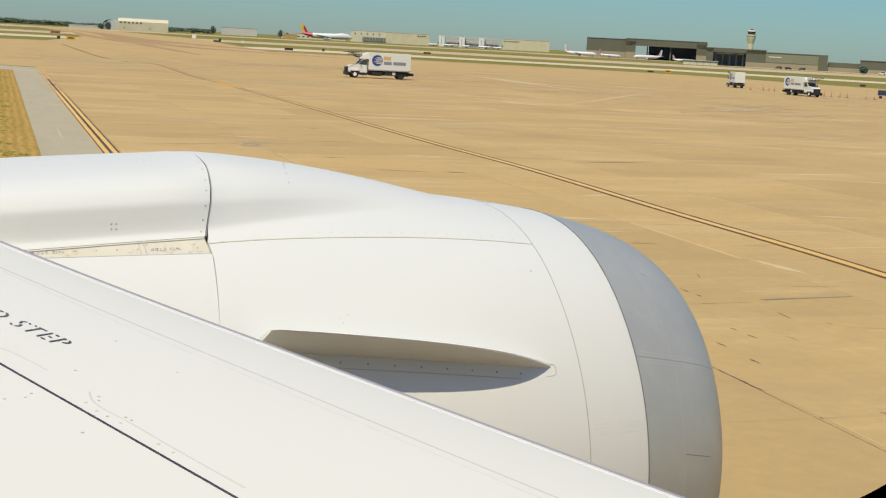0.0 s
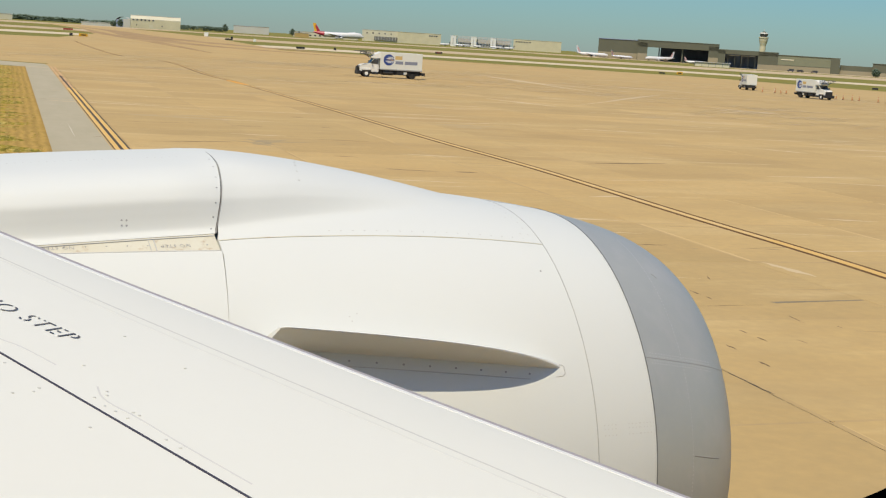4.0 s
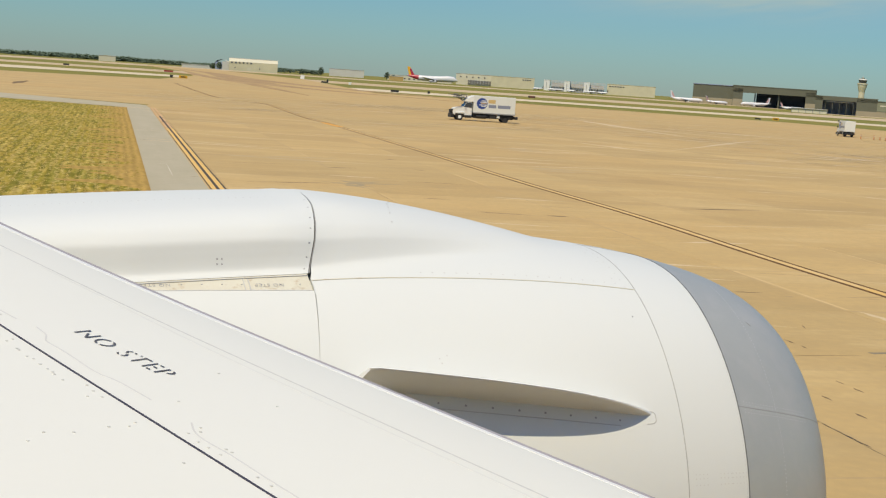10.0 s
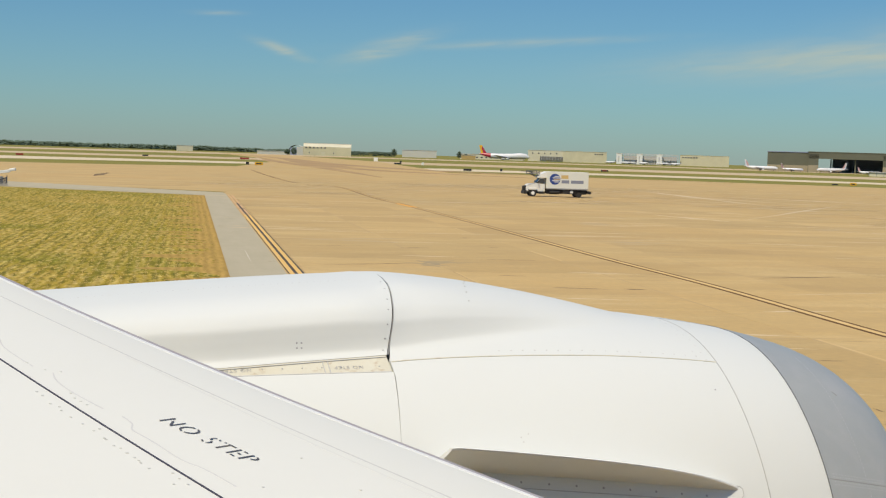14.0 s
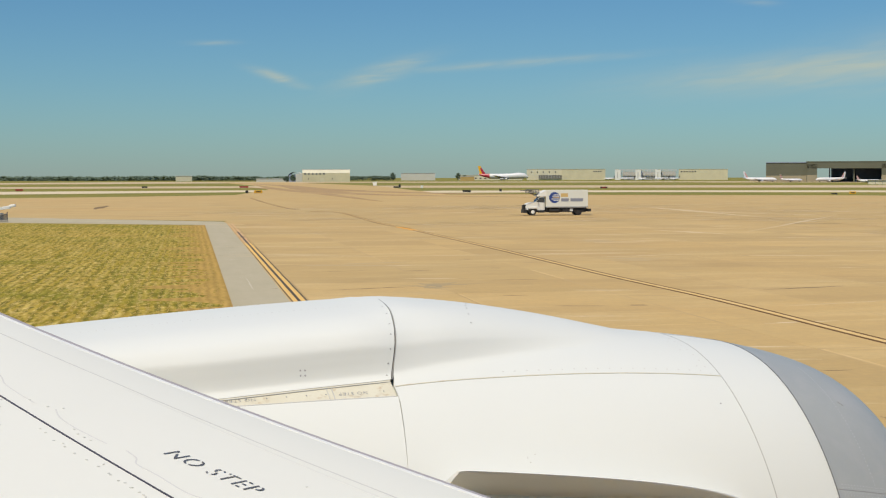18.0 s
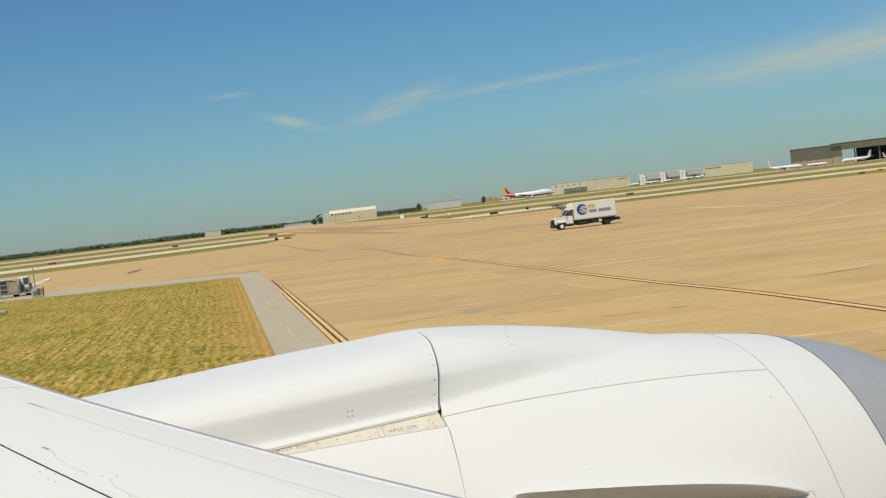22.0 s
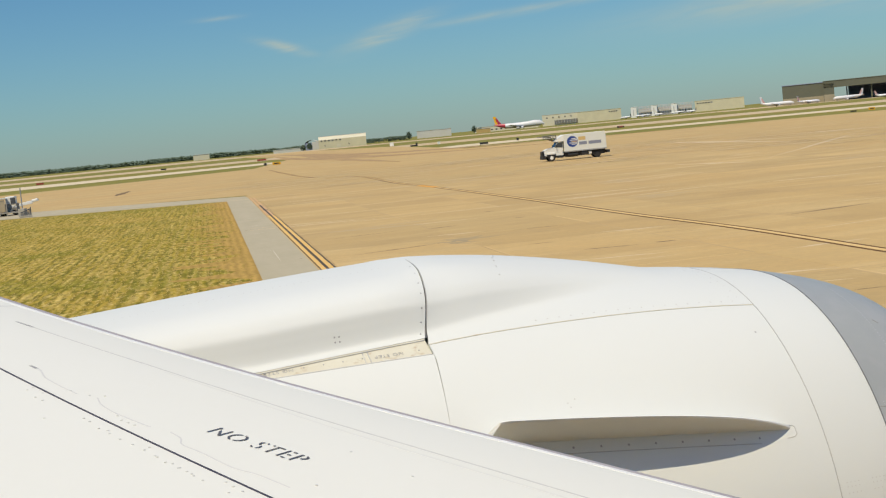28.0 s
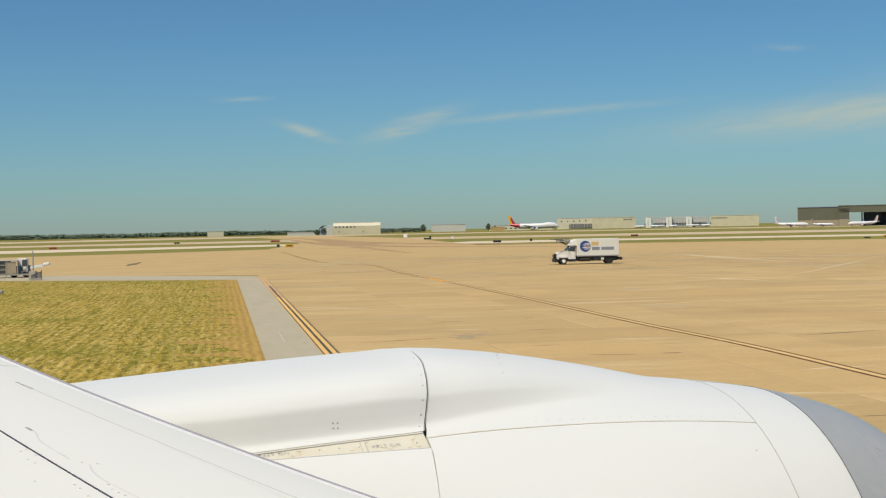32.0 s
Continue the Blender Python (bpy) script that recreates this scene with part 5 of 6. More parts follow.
for i in range(8):
    part("mullion", block(20 + 4.2 * i, 20.5 + 4.2 * i, -1.5, -1.2, 2, 7.5), WHITE_WALL, t)
t, L = stand("concourse", "plain tan concourse block with small dark windows", "building", -148, 1988, -83.6, 1993)
shed(t, 0, L, 40, 16.0, TAN_WALL, TAN_WALL)
panes(t, [L - 18 + 3.4 * i for i in range(4)], 12.2, 13.8, 2.4, -0.3)
t, L = stand("concourse", "plain tan concourse block with small dark windows", "building", 24.2, 1990, 95.1, 1988)
shed(t, 0, L, 40, 15.5, TAN_WALL, TAN_WALL)
panes(t, [3 + 4.0 * i for i in range(6)], 11.6, 13.2, 2.6, -0.3)
for i, x in enumerate((-69, -39, -10)):
    t, L = stand("gate_tower", "white square gate tower of the far terminal", "tower", x, 1985, x + 8.5, 1985, "gate towers")
    shed(t, 0, L, 9, 15.4, TOWER_WHITE, TOWER_WHITE)
    part("stair_window", block(3.2, 4.4, -0.15, 0.1, 3, 12), ROOF, t)
TRUSS = mat("pale_steel", (0.52, 0.52, 0.50), 0.6, metal=0.1)
t, L = stand("roof_truss", "grey steel truss walkway between gate towers", "structure", -60, 1989, 22, 1989)
for z in (8.5, 13.5, 15.0):
    part("chord", block(0, L, 0, 0.8, z, z + 0.7), TRUSS, t)
for i in range(20):
    part("post", rod(bmesh.new(), (i * L / 19, 0.4, 0.0), (i * L / 19, 0.4, 15), 0.3, n=6), TRUSS, t)
for i in range(19):
    part("brace", rod(bmesh.new(), (i * L / 19, 0.4, 8.8), ((i + 1) * L / 19, 0.4, 13.6), 0.2, n=5), TRUSS, t)
part("back_wall", block(2, L - 2, 6, 8, 0, 12.5), ROOF, t)

# paved ground before the hangars
for pts in ([(40, 1208), (125, 1196), (212, 1186), (207, 1300), (100, 1330), (40, 1290)], [(146, 930), (210, 905), (275, 880), (350, 850), (368, 905), (246, 972), (158, 990)]):
    tagged(part("ramp", prism(pts, -0.3, 0.05), TAN_STRIP), "pale concrete ramp before the hangars", "ramp", kind="structure")

# hangars
K1 = 0.85
t, L = stand("hangar", "large olive-grey aircraft hangar with a wide open door", "hangar", 156 * K1, 1492 * K1, 243 * K1, 1480 * K1)
H1 = 18.6
part("side_wall", block(-44 * K1, -0.6, 6, 50, 6, H1 - 0.6), HANGAR_WALL, t)
part("side_base", block(-44 * K1, -0.6, 5.8, 50, 0, 6), HANGAR_LOW, t)
part("side_roof", block(-44 * K1 - 0.4, -0.6, 5.5, 50, H1 - 0.6, H1), HANGAR_DARK, t)
part("front_wall", block(0, 9, 0, 1.2, 6.5, H1 - 2), HANGAR_WALL, t)
part("front_base", block(0, 9, 0, 1.2, 0, 6.5), HANGAR_LOW, t)
part("front_wall", block(L - 9, L, 0, 1.2, 6.5, H1 - 2), HANGAR_WALL, t)
part("front_base", block(L - 9, L, 0, 1.2, 0, 6.5), HANGAR_LOW, t)
part("lintel", block(0, L, 0, 1.2, 12.6, H1), HANGAR_WALL, t)
part("side_wall", block(-0.5, 0.5, 1.2, 26, 0, H1), HANGAR_WALL, t)
part("side_wall", block(L - 0.5, L + 0.5, 1.2, 60, 0, H1), HANGAR_WALL, t)
part("back_wall", block(20.5, L, 59, 60, 0, H1), HANGAR_DARK, t)
part("roof", block(-0.6, L + 0.5, -0.3, 60, H1, H1 + 0.6), HANGAR_WALL, t)
part("door_leaf", block(19.2, 20.4, 20, 20.6, 0, 12.6), HANGAR_DARK, t)
part("door_leaf", block(L * 0.55, L * 0.55 + 1.2, 3, 3.6, 0, 12.6), HANGAR_WALL, t)
K2 = 0.66
t, L = stand("hangar", "olive-grey hangar with a dark open bay", "hangar", 243 * K2, 1480 * K2, 306 * K2, 1468 * K2)
H2 = 5.8 + (15.6 - 5.8) * K2
part("front_wall", block(0, 5, 0, 1, 0, H2), HANGAR_WALL, t)
part("front_wall", block(L - 14, L, 0, 1, 3.6, H2), HANGAR_WALL, t)
part("front_base", block(L - 14, L, -0.1, 1, 0, 3.6), HANGAR_LOW, t)
part("lintel", block(0, L, 0, 1, H2 - 2.6, H2), HANGAR_WALL, t)
part("back_wall", block(5, L - 14, 22, 23, 0, H2 - 0.5), HANGAR_DARK, t)
part("bay_side", block(4.2, 5, 1, 23, 0, H2 - 0.5), HANGAR_DARK, t)
part("bay_side", block(L - 14, L - 13.2, 1, 23, 0, H2 - 0.5), HANGAR_DARK, t)
part("roof", block(-0.4, L + 0.4, 0, 40, H2, H2 + 0.5), HANGAR_WALL, t)
part("door_frame", block(7, L - 16, 1.2, 1.6, H2 - 3.6, H2 - 3.2), WHITE_WALL, t)
for i in range(5):
    part("door_post", block(7 + i * 4.8, 7.3 + i * 4.8, 1.2, 1.6, 0, H2 - 2.6), HANGAR_WALL, t)
t, L = stand("hangar", "long olive-grey hangar with a pale base", "hangar", 306 * K2, 1468 * K2, 369 * K2, 1454 * K2)
H3 = 5.8 + (13.6 - 5.8) * K2
part("front_wall", block(0, L, 0, 30, 4.0, H3), HANGAR_PALE, t)
part("base_wall", block(0, L, -0.2, 30, 0, 4.0), HANGAR_LOW, t)
part("trim", block(0, L - 6, -0.3, 0, 3.9, 4.2), HANGAR_WALL, t)
part("corner_bay", block(L - 6, L + 0.3, -0.6, 30, 0, H3), HANGAR_WALL, t)
part("sign_band", block(2, 11, -0.2, 0, H3 - 3.2, H3 - 2.5), CREAM, t)
part("roof", block(-0.3, L + 0.4, -0.4, 30, H3, H3 + 0.4), HANGAR_WALL, t)
t, L = stand("hangar", "low olive-grey link building between hangars", "hangar", 369 * K2, 1454 * K2, 402 * K2, 1445 * K2)
part("front_wall", block(0.4, L, 4, 26, 3, 6.6), HANGAR_WALL, t)
part("base_wall", block(0.4, L, 3.8, 26, 0, 3), HANGAR_LOW, t)
t, L = stand("hangar", "olive-grey hangar at the end of the row", "hangar", 402 * K2, 1445 * K2, 520 * K2, 1405 * K2)
H4 = 5.8 + (10.4 - 5.8) * K2
part("front_wall", block(0, L, 0, 30, 2.8, H4), HANGAR_WALL, t)
part("base_wall", block(0, L, -0.2, 30, 0, 2.8), HANGAR_LOW, t)
part("roof", block(-0.3, L + 0.3, -0.4, 30, H4, H4 + 0.4), HANGAR_WALL, t)

# control tower
t = thing("control_tower", "tan concrete airport control tower with glazed cab", "tower", (366, 1864, 0))
bm = bmesh.new()
for z0, z1, r0, r1 in ((0, 27, 4.3, 4.0), (27, 34, 4.0, 5.9), (34, 37.5, 5.9, 6.4)):
    rod(bm, (0, 0, z0), (0, 0, z1), r0, r1, 12)
part("shaft", bm, TAN_WALL, t)
part("gallery", rod(bmesh.new(), (0, 0, 37.5), (0, 0, 39.2), 6.9, 6.9, 12), CREAM, t)
part("cab", rod(bmesh.new(), (0, 0, 39.2), (0, 0, 43.4), 4.6, 5.6, 12), GLASS_DARK, t)
for k in range(12):
    a0 = k * math.pi / 6
    part("mullion", rod(bmesh.new(), (4.62 * math.cos(a0), 4.62 * math.sin(a0), 39.2), (5.62 * math.cos(a0), 5.62 * math.sin(a0), 43.4), 0.09, n=5), HANGAR_WALL, t)
part("cab_roof", rod(bmesh.new(), (0, 0, 43.4), (0, 0, 45.2), 5.9, 4.6, 12), WHITE_WALL, t)
part("plant_room", rod(bmesh.new(), (0, 0, 45.2), (0, 0, 46.6), 2.4, 2.2, 10), HANGAR_WALL, t)
part("mast", rod(bmesh.new(), (0, 0, 46.6), (0, 0, 50.0), 0.5, 0.2, 6), WHITE_WALL, t)

# ---- parked airliners far off ----
JET_WHITE = mat("jet_white", (0.66, 0.67, 0.68), 0.4, vary=0.15, scale=0.2)
JET_SILVER = mat("jet_silver", (0.66, 0.67, 0.70), 0.35, metal=0.3)
JET_RED = mat("jet_red", (0.40, 0.03, 0.06), 0.4)
JET_DULL = mat("jet_dull_red", (0.47, 0.30, 0.30), 0.5)
JET_YELLOW = mat("jet_yellow", (0.75, 0.40, 0.03), 0.4)
JET_DARK = mat("jet_dark", (0.05, 0.05, 0.06), 0.4)
JET_GREY = mat("jet_grey", (0.42, 0.42, 0.44), 0.4)


def loft(sections, n=16):
    """Round sections (x, z, half width, half height) joined into one skin."""
    bm = bmesh.new()
    loops = [[bm.verts.new((x, hw * math.cos(2 * math.pi * k / n), z + hh * math.sin(2 * math.pi * k / n))) for k in range(n)] for x, z, hw, hh in sections]
    for lo, hi in zip(loops, loops[1:]):
        for k in range(n):
            bm.faces.new((lo[k], lo[(k + 1) % n], hi[(k + 1) % n], hi[k]))
    bm.faces.new(loops[0])
    bm.faces.new(loops[-1])
    bmesh.ops.recalc_face_normals(bm, faces=bm.faces)
    return bm


def blade(pts, thick, axis):
    """A wing or fin from four corners, with thickness along an axis."""
    bm = bmesh.new()
    off = Vector(axis) * thick / 2
    a = [bm.verts.new(Vector(p) + off) for p in pts]
    b = [bm.verts.new(Vector(p) - off) for p in pts]
    bm.faces.new(a)
    bm.faces.new(b[::-1])
    for i in range(4):
        bm.faces.new((a[i], b[i], b[(i + 1) % 4], a[(i + 1) % 4]))
    bmesh.ops.recalc_face_normals(bm, faces=bm.faces)
    return bm


def jet(label, x, y, rz, L, r, fin_h, skin, fin, engines, hump_top=False, tail_engines=False, group="parked jets", accent=None):
    """An airliner with its nose along +x."""
    t = thing("parked_airliner", label, "aircraft", (x, y, 0), rz, group)
    zc = r + 0.055 * L * 0.45 + 0.4
    secs = [(-L / 2, zc + r * 0.7, r * 0.12, r * 0.16), (-L * 0.40, zc + r * 0.45, r * 0.5, r * 0.55), (-L * 0.27, zc + r * 0.08, r * 0.93, r * 0.95),
            (-L * 0.1, zc, r, r), (L * 0.2, zc, r, r), (L * 0.36, zc, r, r), (L * 0.44, zc - r * 0.1, r * 0.8, r * 0.82), (L * 0.485, zc - r * 0.25, r * 0.4, r * 0.42), (L * 0.5, zc - r * 0.3, r * 0.1, r * 0.1)]
    if hump_top:
        secs[4] = (L * 0.16, zc + r * 0.06, r, r * 1.06)
        secs[5] = (L * 0.30, zc + r * 0.22, r, r * 1.22)
        secs[6] = (L * 0.42, zc + r * 0.15, r * 0.8, r * 1.05)
    smooth(part("fuselage", loft(secs), skin, t))
    smooth(part("belly", loft([(px, pz - 0.10 * pr, pr * 0.96, ph * 0.96) for px, pz, pr, ph in secs[1:-2]]), JET_GREY, t))
    part("fin", blade([(-L * 0.36, 0, zc + r * 0.7), (-L * 0.47, 0, zc + r * 0.75), (-L * 0.51, 0, fin_h), (-L * 0.455, 0, fin_h)], 0.5, (0, 1, 0)), fin, t)
    if accent:
        part("fin_flash", blade([(-L * 0.345, 0, zc + r * 0.70), (-L * 0.415, 0, zc + r * 0.74), (-L * 0.462, 0, fin_h * 0.80), (-L * 0.445, 0, fin_h * 0.93)], 0.7, (0, 1, 0)), accent, t)
    for sgn in (1, -1):
        part("wing", blade([(L * 0.12, sgn * r * 0.8, zc - r * 0.6), (-L * 0.08, sgn * r * 0.8, zc - r * 0.6), (-L * 0.19, sgn * L * 0.45, zc - r * 0.6 + L * 0.045), (-L * 0.15, sgn * L * 0.45, zc - r * 0.6 + L * 0.045)], 0.5, (0, 0, 1)), JET_GREY, t)
        zt = fin_h * 0.97 if tail_engines else zc + r * 0.5
        part("tailplane", blade([(-L * 0.42, sgn * 0.4, zt), (-L * 0.48, sgn * 0.4, zt), (-L * 0.52, sgn * L * 0.14, zt + 0.4), (-L * 0.49, sgn * L * 0.14, zt + 0.4)], 0.35, (0, 0, 1)), JET_GREY, t)
        if tail_engines:
            part("engine", rod(bmesh.new(), (-L * 0.38, sgn * r * 1.5, zc + r * 0.3), (-L * 0.25, sgn * r * 1.5, zc + r * 0.3), r * 0.45, r * 0.5, 12), skin, t)
        else:
            for k in range(engines):
                yy = sgn * L * (0.14 + 0.14 * k)
                xx = L * (0.05 - 0.07 * k)
                part("engine", rod(bmesh.new(), (xx - L * 0.03, yy, zc - r * 1.0), (xx + L * 0.035, yy, zc - r * 1.0), r * 0.34, r * 0.42, 12), JET_GREY if k else skin, t)
        gx = -L * 0.03
        gl = part("main_gear", rod(bmesh.new(), (gx, sgn * r * 0.9, 0.5), (gx, sgn * r * 0.9, zc - r * 0.5), 0.25, n=6), JET_DARK, t)
        part("wheel", rod(bmesh.new(), (gx, sgn * r * 0.9 - 0.4, 0.6), (gx, sgn * r * 0.9 + 0.4, 0.6), 0.6, n=10), JET_DARK, gl)
    ng = part("nose_gear", rod(bmesh.new(), (L * 0.38, 0, 0.5), (L * 0.38, 0, zc - r * 0.5), 0.2, n=6), JET_DARK, t)
    part("wheel", rod(bmesh.new(), (L * 0.38, -0.3, 0.45), (L * 0.38, 0.3, 0.45), 0.45, n=10), JET_DARK, ng)
    part("cockpit_window", blade([(L * 0.445, -r * 0.5, zc + r * 0.25), (L * 0.455, -r * 0.5, zc + r * 0.1), (L * 0.455, r * 0.5, zc + r * 0.1), (L * 0.445, r * 0.5, zc + r * 0.25)], 0.4, (1, 0, 0)), JET_DARK, t)
    return t


big = jet("white four-engined freighter with red and yellow tail", -224, 1886, 4, 72, 3.6, 20.6, JET_WHITE, JET_YELLOW, 2, hump_top=True, accent=JET_RED, group="far freighter")
part("tail_band", loft([(-35.4, 8.2, 0.62, 0.78), (-29.0, 7.42, 1.95, 2.15), (-24, 6.74, 2.75, 2.85), (-19.6, 6.1, 3.42, 3.5)], 16), JET_RED, big, "red painted tail cone")
jet("silver-white airliner with a red tail parked by hangars", 89, 1251, -4, 30, 1.6, 10.0, JET_WHITE, JET_SILVER, 1, accent=JET_DULL)
jet("white rear-engined airliner parked beside the hangar", 117, 1253, -2, 20, 1.2, 7.0, JET_SILVER, JET_DULL, 1, tail_engines=True)
jet("silver airliner with red tail before the hangar door", 153, 1262, 186, 27, 1.6, 9.4, JET_WHITE, JET_SILVER, 1, accent=JET_DULL)
jet("small white airliner taxiing past the hangar", 150, 1010, -8, 18, 1.1, 5.8, JET_WHITE, JET_DULL, 1)
for i, (x, ln) in enumerate(((-76, 16), (-50, 24), (-28, 14), (0, 22), (18, 16))):
    jet("white airliner parked nose-in at the far terminal", x, 1960, 170 + 8 * (i % 2), ln, 1.3, 6.5, JET_WHITE, JET_DARK, 1, group="jets at the far gates")

t, L = stand("low_canopy", "low pale grey canopy before the hangars", "canopy", 136, 922, 159, 917)
part("roof", block(-0.4, L + 0.4, -0.4, 6.4, 2.7, 3.1, 0.05), ROOF, t)
part("front_wall", block(0, L, 0.3, 0.6, 0, 2.7), CREAM, t)
part("back_wall", block(0, L, 5.6, 5.9, 0, 2.7), CREAM, t)
for k in range(6):
    part("post", block(k * (L - 0.3) / 5, k * (L - 0.3) / 5 + 0.3, 0, 0.3, 0, 2.7), STEEL_GREY, t)


def van(label, x, y, rz, m, h):
    """A small service vehicle, nose along +x."""
    t = thing("service_van", label, "vehicle", (x, y, 0.05), rz, "vehicles by the hangars")
    part("body", block(-2.3, 2.3, -0.95, 0.95, 0.45, 1.15, 0.1), m, t)
    cab = part("cabin", block(-2.2, 1.2, -0.88, 0.88, 1.15, h, 0.12), m, t)
    part("windscreen", block(1.12, 1.24, -0.75, 0.75, 1.25, h - 0.15), GLASS_DARK, cab)
    for sy in (-1, 1):
        part("side_window", block(-1.9, 0.9, sy * 0.89 - 0.02, sy * 0.89 + 0.02, 1.3, h - 0.15), GLASS_DARK, cab)
    for px in (-1.5, 1.5):
        for sy in (-0.85, 0.85):
            part("wheel", rod(bmesh.new(), (px, sy - 0.1, 0.36), (px, sy + 0.1, 0.36), 0.36, n=12), JET_DARK, t)


van("dark grey service van parked by the hangar base", 202, 925, 170, JET_DARK, 1.9)
van("dark grey service van parked by the hangar base", 208, 922, 20, JET_DARK, 1.7)
van("dark grey service van parked by the hangar base", 217, 920, 172, JET_DARK, 1.8)
van("white service van parked by the end hangar", 262, 888, 160, JET_WHITE, 2.2)
van("white service van parked by the end hangar", 270, 886, 158, JET_WHITE, 1.9)
van("white service van parked by the end hangar", 309, 862, 10, JET_WHITE, 1.9)

# ---- airfield signs ----
SIGN_BLACK = mat("sign_black", (0.02, 0.02, 0.02), 0.6)
SIGN_RED = mat("sign_red", (0.30, 0.035, 0.03), 0.6)
SIGN_YELLOW = mat("sign_yellow", (0.60, 0.33, 0.02), 0.6)
SIGN_WHITE = mat("sign_white", (0.75, 0.75, 0.70), 0.6)


def sign(x, y, w, h, m, label, bars=None):
    t = thing("airfield_sign", label, "sign", (x, y, 0), math.degrees(math.atan2(y, x)) - 90, "airfield signs")
    part("panel", block(-w / 2, w / 2, -0.15, 0.15, 0.25, 0.25 + h, 0.04), m, t)
    for lx in (-w * 0.35, w * 0.35):
        part("leg", rod(bmesh.new(), (lx, 0, 0), (lx, 0, 0.3), 0.06, n=6), STEEL_GREY, t)
    if bars:
        part("legend", block(-w * 0.3, w * 0.3, -0.17, -0.14, 0.25 + h * 0.3, 0.25 + h * 0.7), bars, t)


sign(-68, 463, 2.9, 0.75, SIGN_BLACK, "black back of an airfield sign in grass")
sign(-59, 488, 0.9, 0.9, SIGN_BLACK, "small dark airfield marker on grass")
sign(-46, 470, 1.2, 0.5, SIGN_BLACK, "small dark airfield marker on grass")
sign(-26, 604, 3.2, 0.8, SIGN_BLACK, "black and red airfield sign on grass", SIGN_RED)
sign(-135, 433, 2.8, 0.9, SIGN_YELLOW, "yellow taxiway direction sign on grass", SIGN_BLACK)
sign(-139, 433, 1.0, 0.9, SIGN_BLACK, "small dark airfield marker on grass")
sign(-253, 494, 2.9, 0.7, SIGN_RED, "dark red runway holding sign on grass")
sign(-257, 634, 2.8, 0.7, SIGN_BLACK, "black back of an airfield sign in grass")
sign(-207, 640, 4.4, 0.8, SIGN_RED, "dark red runway holding sign on grass")
sign(-129, 640, 2.9, 0.7, SIGN_BLACK, "black back of an airfield sign in grass")
sign(-128.5, 646, 0.9, 1.7, SIGN_BLACK, "small dark airfield marker on grass")
sign(57, 416, 1.9, 0.8, SIGN_YELLOW, "yellow taxiway direction sign on grass", SIGN_BLACK)
sign(51, 411, 1.8, 0.4, SIGN_BLACK, "black back of an airfield sign in grass")
sign(100, 355, 1.5, 0.5, SIGN_BLACK, "black back of an airfield sign in grass")
for x, y, s in ((-178, 815, 2.4), (-118, 650, 1.3)):
    t = thing("equipment_cabinet", "white equipment cabinet standing on the airfield", "cabinet", (x, y, 0), 10, "airfield cabinets")
    part("body", block(-s / 2, s / 2, -s / 2, s / 2, 0.1, s, 0.05), SIGN_WHITE, t)
    part("lid", block(-s * 0.53, s * 0.53, -s * 0.53, s * 0.53, s, s * 1.06), SIGN_WHITE, t)
    part("plinth", block(-s * 0.5, s * 0.5, -s * 0.5, s * 0.5, 0, 0.12), STEEL_GREY, t)

# ---- cones and a blue cart by the taxi lane ----
CONE = mat("cone_orange", (0.50, 0.19, 0.07), 0.6)
cone = None
for x, y in ((51, 256), (53.6, 257), (55.5, 256), (54.6, 256.5), (60.3, 237.5), (61.4, 237), (63.8, 235.5), (62.7, 236), (66.4, 233), (67.4, 231.5)):
    if cone is None:
        cone = thing("traffic_cone", "orange traffic cone on the apron", "cone", (x, y, 0.03), group="apron cones")
        part("base", block(-0.18, 0.18, -0.18, 0.18, 0, 0.05), SIGN_BLACK, cone)
        part("body", rod(bmesh.new(), (0, 0, 0.05), (0, 0, 0.9), 0.10, 0.04, 12), CONE, cone)
        part("band", rod(bmesh.new(), (0, 0, 0.6), (0, 0, 0.68), 0.088, 0.085, 12), SIGN_WHITE, cone)
    else:
        copy_thing(cone, pose(x, y, 0.03))
CART_BLUE = mat("cart_blue", (0.022, 0.035, 0.075), 0.5)
for cx, cy in ((72.7, 242), (76.4, 241)):
    cart = thing("baggage_cart", "dark blue covered baggage cart on the apron", "cart", (cx, cy, 0.03), -12, "baggage carts")
    part("floor", block(-1.6, 1.6, -0.8, 0.8, 0.5, 0.62), STEEL_GREY, cart)
    part("cover", block(-1.6, 1.6, -0.8, 0.8, 0.62, 1.5, 0.08), CART_BLUE, cart)
    part("drawbar", rod(bmesh.new(), (1.5, 0, 0.5), (2.4, 0, 0.4), 0.05, n=6), STEEL_GREY, cart)
    for wx in (-1.1, 1.1):
        for wy in (-0.7, 0.7):
            part("wheel", rod(bmesh.new(), (wx, wy - 0.08, 0.25), (wx, wy + 0.08, 0.25), 0.25, n=14), TYRE, cart)

# ---- catering trucks ----
TRUCK_WHITE = mat("truck_white", (0.74, 0.74, 0.69), 0.45, vary=0.15, scale=0.8, tint=(0.6, 0.59, 0.53))
TRUCK_BOX = mat("truck_box", (0.69, 0.70, 0.64), 0.55, vary=0.2, scale=0.5, tint=(0.60, 0.60, 0.53))
LOGO_BLUE = mat("logo_blue", (0.025, 0.06, 0.24), 0.5)
LOGO_GOLD = mat("logo_gold", (0.60, 0.42, 0.17), 0.5)
LOGO_GREY = mat("logo_grey", (0.22, 0.24, 0.30), 0.5)
CAGE = mat("cage_steel", (0.13, 0.13, 0.12), 0.6, metal=0.2)
LAMP = mat("lamp_glass", (0.75, 0.75, 0.7), 0.2)


